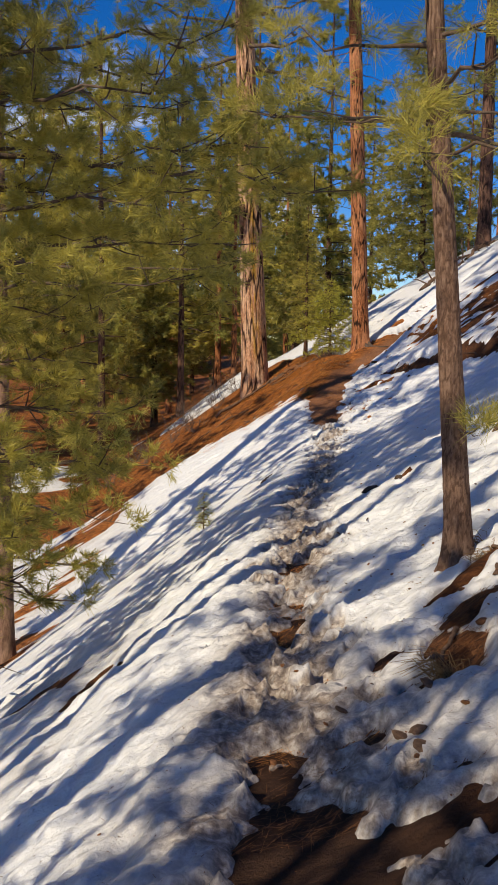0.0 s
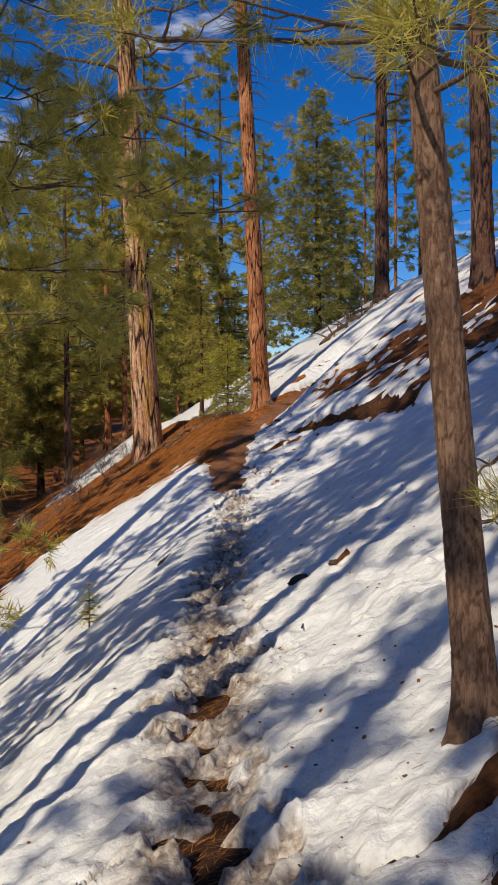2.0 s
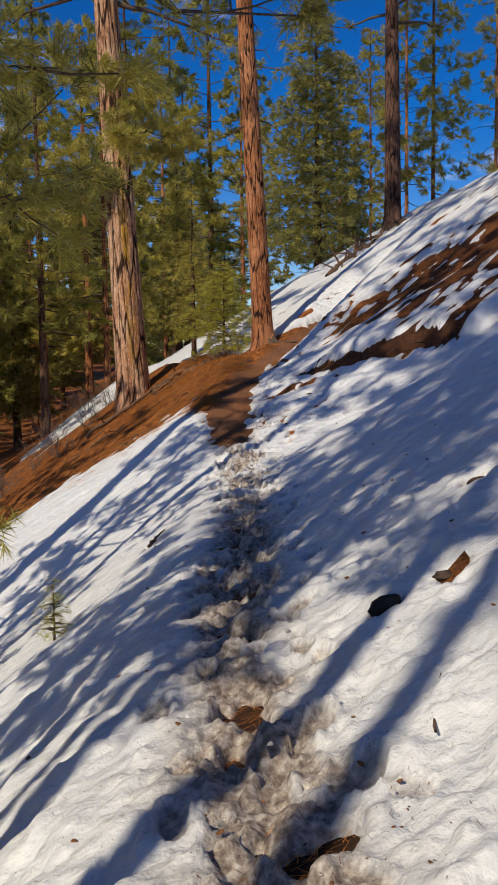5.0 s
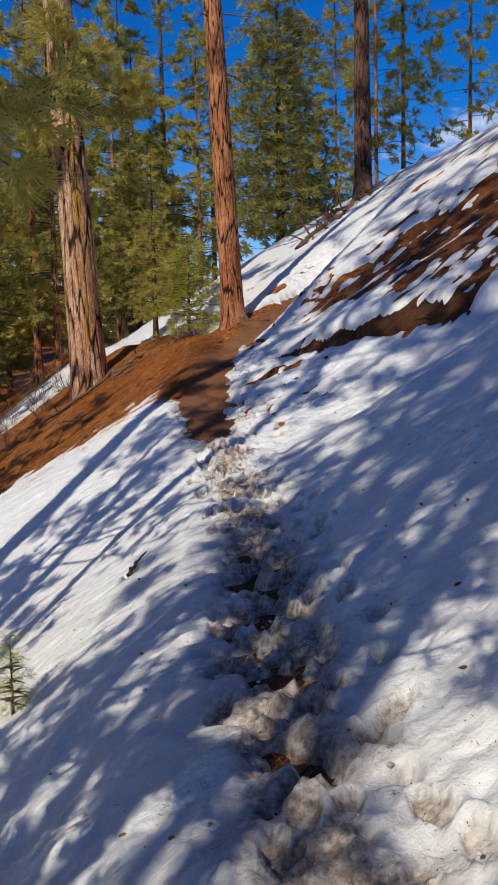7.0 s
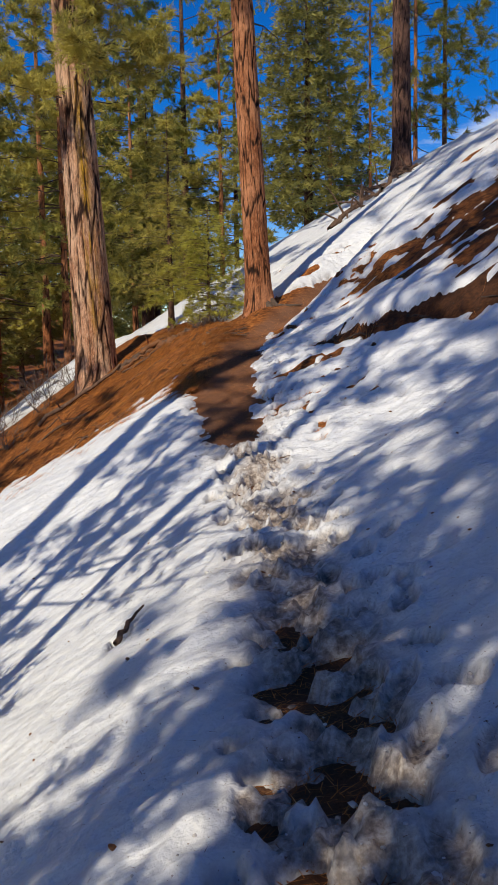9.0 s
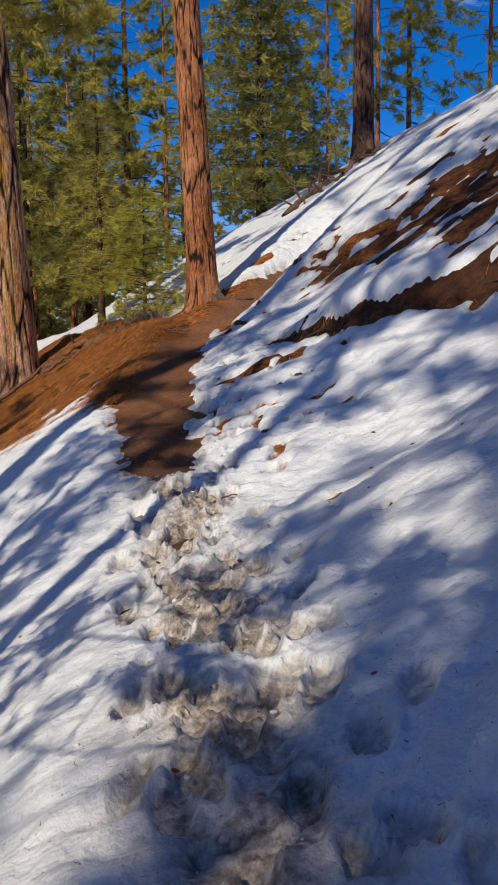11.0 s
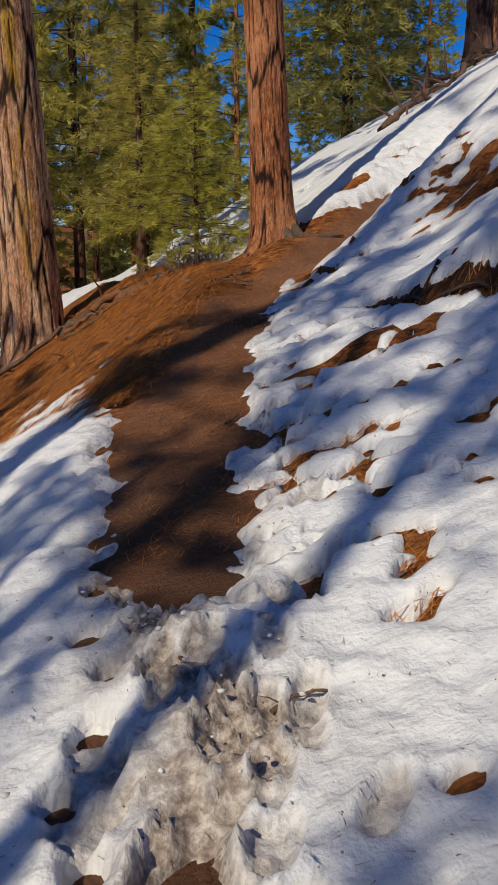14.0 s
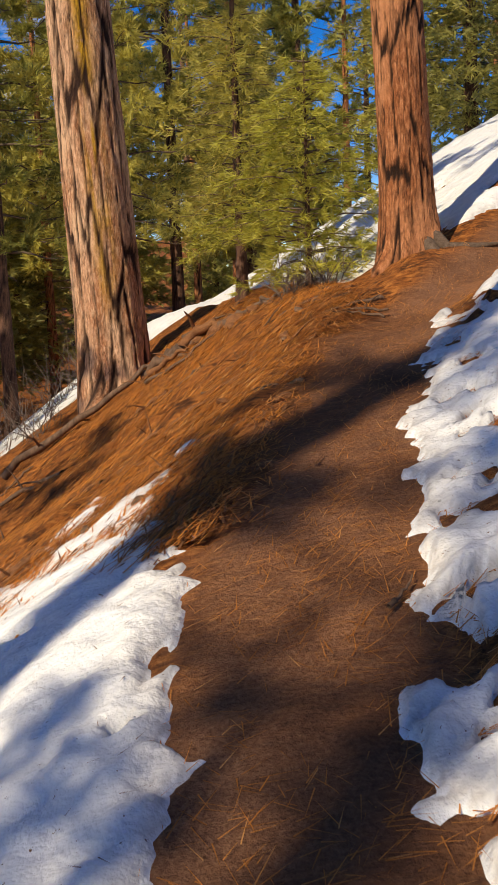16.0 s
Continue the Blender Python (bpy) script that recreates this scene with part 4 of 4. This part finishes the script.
def stick(label, pts, radius, mat=DEADWOOD, twigs=4, seed=1, name="fallen_branch"):
    """A crooked dead branch lying on the ground."""
    r = np.random.default_rng(seed)
    pts = np.array(pts, float)
    t = np.linspace(0, 1, 12)
    fine = np.stack([np.interp(t, np.linspace(0, 1, len(pts)), pts[:, c]) for c in range(3)], 1)
    fine += r.normal(0, radius * 0.5, fine.shape)
    heap = Heap()
    heap.tube(fine, radius * (1 - 0.65 * t) * r.uniform(0.85, 1.15, 12), 8)
    ob = tagged(new(name, heap.mesh(name, mat)), label, "branch", "fallen branches")
    for k in range(twigs):
        p = fine[r.integers(2, 11)]
        d = r.normal(0, 1, 3) * np.array([1, 1, 0.5]) + np.array([0, 0, 0.4])
        d = d / np.linalg.norm(d) * radius * r.uniform(5, 12)
        twig = Heap()
        twig.tube([p, p + d * 0.6, p + d + np.array([0, 0, -radius])], [radius * 0.4, radius * 0.25, radius * 0.1], 5)
        part("twig", twig.mesh("twig", mat), ob)
    return ob


def lay(x, y, up=0.02):
    return (x, y, ground_z(x, y) + up)


stick("dark crooked dead branch lying at the old pine's foot", [lay(-0.9, 32.4, 0.1), lay(0.0, 32.2, 0.12), lay(0.8, 32.0, 0.1), lay(1.3, 32.3, 0.08)], 0.05, seed=2, twigs=3)
stick("grey root-like branch along the needle slope", [lay(0.9, 31.6, 0.05), lay(1.3, 31.2, 0.06), lay(1.7, 31.3, 0.05)], 0.024, seed=3, twigs=4)
stick("weathered branch by the small tree's foot", [lay(1.5, 31.9, 0.05), lay(1.9, 31.4, 0.1), lay(2.1, 31.2, 0.04)], 0.02, seed=4, twigs=3)
stick("long dead branch half buried in the slope", [lay(0.2, 30.2, 0.02), lay(-0.5, 30.9, 0.05), lay(-1.4, 31.0, 0.02)], 0.035, seed=5, twigs=5)
stick("bare dead limb on the snow uphill", [lay(2.7, 10.5, 0.08), lay(3.2, 11.0, 0.08), lay(3.9, 11.4, 0.08)], 0.035, seed=6, twigs=2)
stick("thin stick on the snow", [lay(1.2, 9.4, 0.07), lay(1.27, 9.65, 0.07), lay(1.4, 9.9, 0.07)], 0.007, seed=7, twigs=1)
stick("thin stick on the snow below the trail", [lay(0.33, 16.85, 0.09), lay(0.4, 17.1, 0.1), lay(0.5, 17.3, 0.09)], 0.02, seed=8, twigs=1)
stick("short twig on the trodden snow", [lay(2.1, 20.9, 0.06), lay(2.2, 20.95, 0.06), lay(2.35, 20.93, 0.06)], 0.010, seed=9, twigs=1)
stick("short dark twig on the bare trail", [lay(2.28, 23.75, 0.0), lay(2.32, 23.8, 0.0), lay(2.38, 23.9, 0.0)], 0.010, seed=10, twigs=0)
for k, (bx, by) in enumerate(((7.6, 36.6), (8.2, 38.0), (9.0, 38.2), (6.8, 35.6))):
    stick("dead wood along the snowy crest", [lay(bx - 0.5, by - 0.3, 0.1), lay(bx, by, 0.25), lay(bx + 0.6, by + 0.3, 0.12)], 0.08, seed=20 + k, twigs=8)


def chunk(name, label, category, x, y, size, mat, seed, squash=0.6, up=0.0, group=""):
    """A rough lump: dark slot filler, bark scrap or cone."""
    r = np.random.default_rng(seed)
    bm = bmesh.new()
    bmesh.ops.create_icosphere(bm, subdivisions=2, radius=1)
    stretch_by = (r.uniform(0.8, 1.4), r.uniform(0.7, 1.1), squash)
    for v in bm.verts:
        n = noise.noise(v.co * 1.7 + Vector((seed * 3.1, 0, 0)))
        v.co = Vector((v.co.x * stretch_by[0], v.co.y * stretch_by[1], v.co.z * stretch_by[2])) * size * (1 + 0.35 * n)
    me = bpy.data.meshes.new(name)
    bm.to_mesh(me)
    bm.free()
    me.materials.append(mat)
    ob = new(name, me)
    ob.matrix_basis = pose(x, y, float(top_z(x, y)[0]) + up, 0, -25, r.uniform(0, 360))
    return tagged(ob, label, category, group)


# dark lumps added to darken the melt slots in the snow
for k, (x, y, size) in enumerate(((1.44, 11.02, 0.11), (1.81, 11.04, 0.10), (2.53, 12.55, 0.07))):
    chunk("stone", "dark lump added in a melt slot of the snow", "stone", x, y, size, DARK_BROWN, 60 + k, 0.35, 0.0, "stones")
lumps = random.Random(9)
for k in range(130):
    y = lumps.uniform(3.5, 21.5)
    x = float(trail_x(np.array(y))) + lumps.gauss(0.5, 1.3)
    chunk("pine_cone" if k % 4 == 0 else "bark_scrap", "brown pine cone lying on the snow" if k % 4 == 0 else "small dark bark scrap on the snow", "pine cone" if k % 4 == 0 else "bark scrap", x, y, lumps.uniform(0.007, 0.018), CONE, 100 + k, 0.45, 0.002, "cones" if k % 4 == 0 else "bark scraps")


def brush(label, x, y, size, stems, seed):
    """A leafless dry shrub of many thin forked stems."""
    r = np.random.default_rng(seed)
    heap = Heap()
    for k in range(stems):
        d = r.normal(0, 0.55, 3) + np.array([0, 0, 0.8])
        d /= np.linalg.norm(d)
        p = np.array([r.normal(0, 0.15 * size), r.normal(0, 0.15 * size), -0.05])
        m = p + d * size * 0.5
        heap.tube([p, m, m + (d + r.normal(0, 0.4, 3)) * size * 0.45], [0.008, 0.006, 0.003], 3)
        for q in range(3):
            heap.tube([m, m + (d + r.normal(0, 0.7, 3)) * size * 0.35], [0.004, 0.002], 3)
    ob = new("dry_shrub", heap.mesh("dry_shrub", BRUSH))
    ob.location = on_ground(x, y, 0.02)
    return tagged(ob, label, "shrub", "dry shrubs")


for k, (x, y, size) in enumerate(((-1.6, 33.5, 0.7), (-2.4, 34.5, 0.9), (-0.9, 34.8, 0.8), (-3.2, 33.6, 0.8), (-2.0, 36.5, 1.0), (-3.8, 35.8, 0.9), (-1.0, 37.5, 0.9), (2.9, 31.1, 0.45), (2.5, 30.9, 0.4), (-4.6, 34, 0.9), (-0.3, 36.2, 0.8), (-5.5, 36.8, 1.0))):
    brush("leafless grey-brown shrub on the forest floor", x, y, size, 26, 200 + k)

# a rotten fallen log and heaved roots along the crest
for k, (x0, y0, x1, y1, radius) in enumerate(((0.85, 32.1, 1.5, 31.75, 0.085), (1.35, 31.85, 1.95, 31.4, 0.07), (1.8, 31.45, 2.4, 31.1, 0.05), (0.95, 31.8, 1.45, 31.5, 0.04), (1.2, 32.2, 1.75, 31.75, 0.05))):
    stick("rotten red-brown log lying along the crest", [lay(x0, y0, 0.04), lay((x0 + x1) / 2, (y0 + y1) / 2, 0.10 + 0.02 * (k % 2)), lay(x1, y1, 0.04)], radius, mat=CONE if k % 2 else DEADWOOD, seed=120 + k, twigs=1, name="fallen_log")
for k in range(24):
    y = lumps.uniform(25.8, 32.5)
    x = float(trail_x(np.array(min(y, 28.5)))) - 0.55 - abs(lumps.gauss(0, 1.2))
    a, d = math.pi + lumps.gauss(0.15, 0.6), lumps.uniform(0.12, 0.45)
    stick("dark half-buried stick running down the needle slope", [lay(x, y, 0.03), lay(x + d * math.cos(a), y + d * math.sin(a), 0.05), lay(x + 2 * d * math.cos(a), y + 2 * d * math.sin(a), 0.02)], lumps.uniform(0.010, 0.03), mat=CONE if k % 3 else DEADWOOD, seed=140 + k, twigs=2)

# scraps under the young pine and on the sunlit snow beside it
for k in range(70):
    y = lumps.uniform(4.5, 9.5)
    x = 0.55 + abs(lumps.gauss(0, 0.75))
    chunk("bark_scrap", "reddish bark scrap on coarse snow", "bark scrap", x, y, lumps.uniform(0.005, 0.014), CONE if k % 3 else DEADWOOD, 620 + k, 0.45, 0.003, "bark scraps")

# exposed roots along the cut bank
for k in range(6):
    y0 = 22.4 + 0.48 * k
    x0 = 3.2 + 0.62 * (25.6 - y0) + 0.05 * math.sin(y0 * 2.3)
    stick("dark exposed root along the cut bank", [lay(x0 - 0.12, y0 + 0.30, 0.0), lay(x0 + 0.02, y0, 0.03), lay(x0 + 0.12, y0 - 0.3, 0.0)], 0.013 + 0.006 * (k % 3), mat=DARK_BROWN, seed=40 + k, twigs=1, name="root")

# scraps on the needle slope
for k in range(60):
    y = lumps.uniform(25.5, 32.0)
    x = float(trail_x(np.array(min(y, 28.5)))) - 0.4 - abs(lumps.gauss(0, 1.1))
    chunk("bark_scrap", "dark bark scrap among fallen needles", "bark scrap", x, y, lumps.uniform(0.02, 0.075), DEADWOOD if k % 2 else CONE, 300 + k, 0.45, 0.005, "bark scraps")
for k in range(12):
    y = lumps.uniform(26.0, 31.5)
    x = float(trail_x(np.array(min(y, 28.5)))) - 0.5 - abs(lumps.gauss(0, 0.9))
    a = lumps.uniform(2.2, 3.6)
    d = lumps.uniform(0.15, 0.35)
    stick("thin dead twig on the needle slope", [lay(x - d * math.cos(a), y - d * math.sin(a), 0.02), lay(x, y, 0.03), lay(x + d * math.cos(a), y + d * math.sin(a), 0.02)], lumps.uniform(0.008, 0.02), seed=60 + k, twigs=2)


def crumbs(count, seed, y0, y1, heap_y):
    """Kicked-up crumbs of snow beside the trodden line, as one piece."""
    r = np.random.default_rng(seed)
    y = np.concatenate([r.uniform(y0, y1, count // 2), r.normal(heap_y, 0.7, count - count // 2)])
    x = trail_x(y) + r.normal(0.08, 0.34, count)
    lies = snow_amount(x, y) > 0.03
    x, y = x[lies], y[lies]
    count = len(x)
    size = 0.004 + 0.015 * r.uniform(0, 1, count) ** 3
    g = (1 + 5 ** 0.5) / 2
    ico = np.array([(-1, g, 0), (1, g, 0), (-1, -g, 0), (1, -g, 0), (0, -1, g), (0, 1, g), (0, -1, -g), (0, 1, -g), (g, 0, -1), (g, 0, 1), (-g, 0, -1), (-g, 0, 1)]) / 1.9
    tri = np.array([(0, 11, 5), (0, 5, 1), (0, 1, 7), (0, 7, 10), (0, 10, 11), (1, 5, 9), (5, 11, 4), (11, 10, 2), (10, 7, 6), (7, 1, 8), (3, 9, 4), (3, 4, 2), (3, 2, 6), (3, 6, 8), (3, 8, 9), (4, 9, 5), (2, 4, 11), (6, 2, 10), (8, 6, 7), (9, 8, 1)])
    z = top_z(x, y) + size * 0.25
    v = ico[None] * (size[:, None, None] * r.uniform(0.55, 1.25, (count, 12, 1))) * np.array([1.15, 1.0, 0.75]) + np.stack([x, y, z], 1)[:, None]
    f = (tri[None] + 12 * np.arange(count)[:, None, None]).reshape(-1, 3)
    dirt = np.repeat(r.uniform(0.1, 0.75, count), 12)
    return tagged(new("snow_crumbs", mesh_np("snow_crumbs", v.reshape(-1, 3), f, SNOW, True, dirt=dirt)), "loose crumbs of kicked-up snow along the trail", "snow crumbs", kind="stuff")


crumbs(380, 91, 16.0, 24.6, 21.9)
crumbs(260, 92, 8.0, 16.5, 13.6)


def tussock(label, x, y, size, blades, seed):
    """A clump of dead grass and rootlets hanging downhill."""
    r = np.random.default_rng(seed)
    heap = Heap()
    for k in range(blades):
        a = r.uniform(0, 6.28)
        d = np.array([math.cos(a) * 0.5 - 0.35, math.sin(a) * 0.5 - 0.1, r.uniform(0.3, 0.9)]) * size * r.uniform(0.6, 1.2)
        p = np.array([r.normal(0, 0.06), r.normal(0, 0.06), -0.02])
        heap.tube([p, p + d * 0.6, p + d + np.array([-0.2 * size, 0, -0.35 * size])], [0.003, 0.0025, 0.001], 3)
    ob = new("grass_tussock", heap.mesh("grass_tussock", STRAW))
    ob.location = on_ground(x, y, 0.01)
    return tagged(ob, label, "grass", "grass tussocks")


for k, (x, y, size) in enumerate(((0.97, 4.36, 0.24), (1.62, 6.32, 0.22), (1.24, 6.2, 0.10), (1.56, 6.05, 0.14))):
    tussock("brown dead grass clump at the young pine's foot", x, y, size, 60, 400 + k)

for k in range(46):
    y = lumps.uniform(3.4, 7.0)
    x = 1.0 + 0.55 * (y - 4.6) + lumps.gauss(0.1, 0.3)
    chunk("bark_scrap", "dark bark scrap in the dirt by the young pine", "bark scrap", x, y, lumps.uniform(0.012, 0.04), DEADWOOD if k % 2 else CONE, 500 + k, 0.45, 0.004, "bark scraps")
for k, (x, y, dx, dy) in enumerate(((1.58, 5.9, 0.25, -0.45), (1.1, 4.9, -0.2, -0.5))):
    stick("brown exposed root at the young pine's foot", [lay(x, y, 0.03), lay(x + dx * 0.5, y + dy * 0.5, 0.03), lay(x + dx, y + dy, -0.02)], 0.018 - 0.002 * k, mat=DEADWOOD, seed=80 + k, twigs=1, name="root")

# rotten wood on the crest between the old pine and the young trees
for k, (x, y, size) in enumerate(((2.14, 31.1, 0.12), (1.95, 31.3, 0.16), (1.75, 31.5, 0.18), (1.55, 31.7, 0.13), (1.9, 31.05, 0.09), (1.3, 31.9, 0.12), (2.3, 31.0, 0.07))):
    chunk("rotten_wood", "broken chunk of rotten red-brown wood on the crest", "dead wood", x, y, size * 0.8, CONE, 560 + k, 0.6, 0.02, "rotten wood")

# the orange pine's roots running over the trail's edge
for pts in (((0.12, -0.10, 0.30), (0.30, -0.22, 0.12), (0.55, -0.3, 0.13), (0.8, -0.28, 0.15)), ((0.06, -0.14, 0.22), (0.2, -0.3, 0.05), (0.36, -0.42, 0.02), (0.5, -0.5, 0.0))):
    heap = Heap()
    heap.tube(pts, [0.10, 0.065, 0.035, 0.012], 10)
    part("root", heap.mesh("root", TWIG), mid)
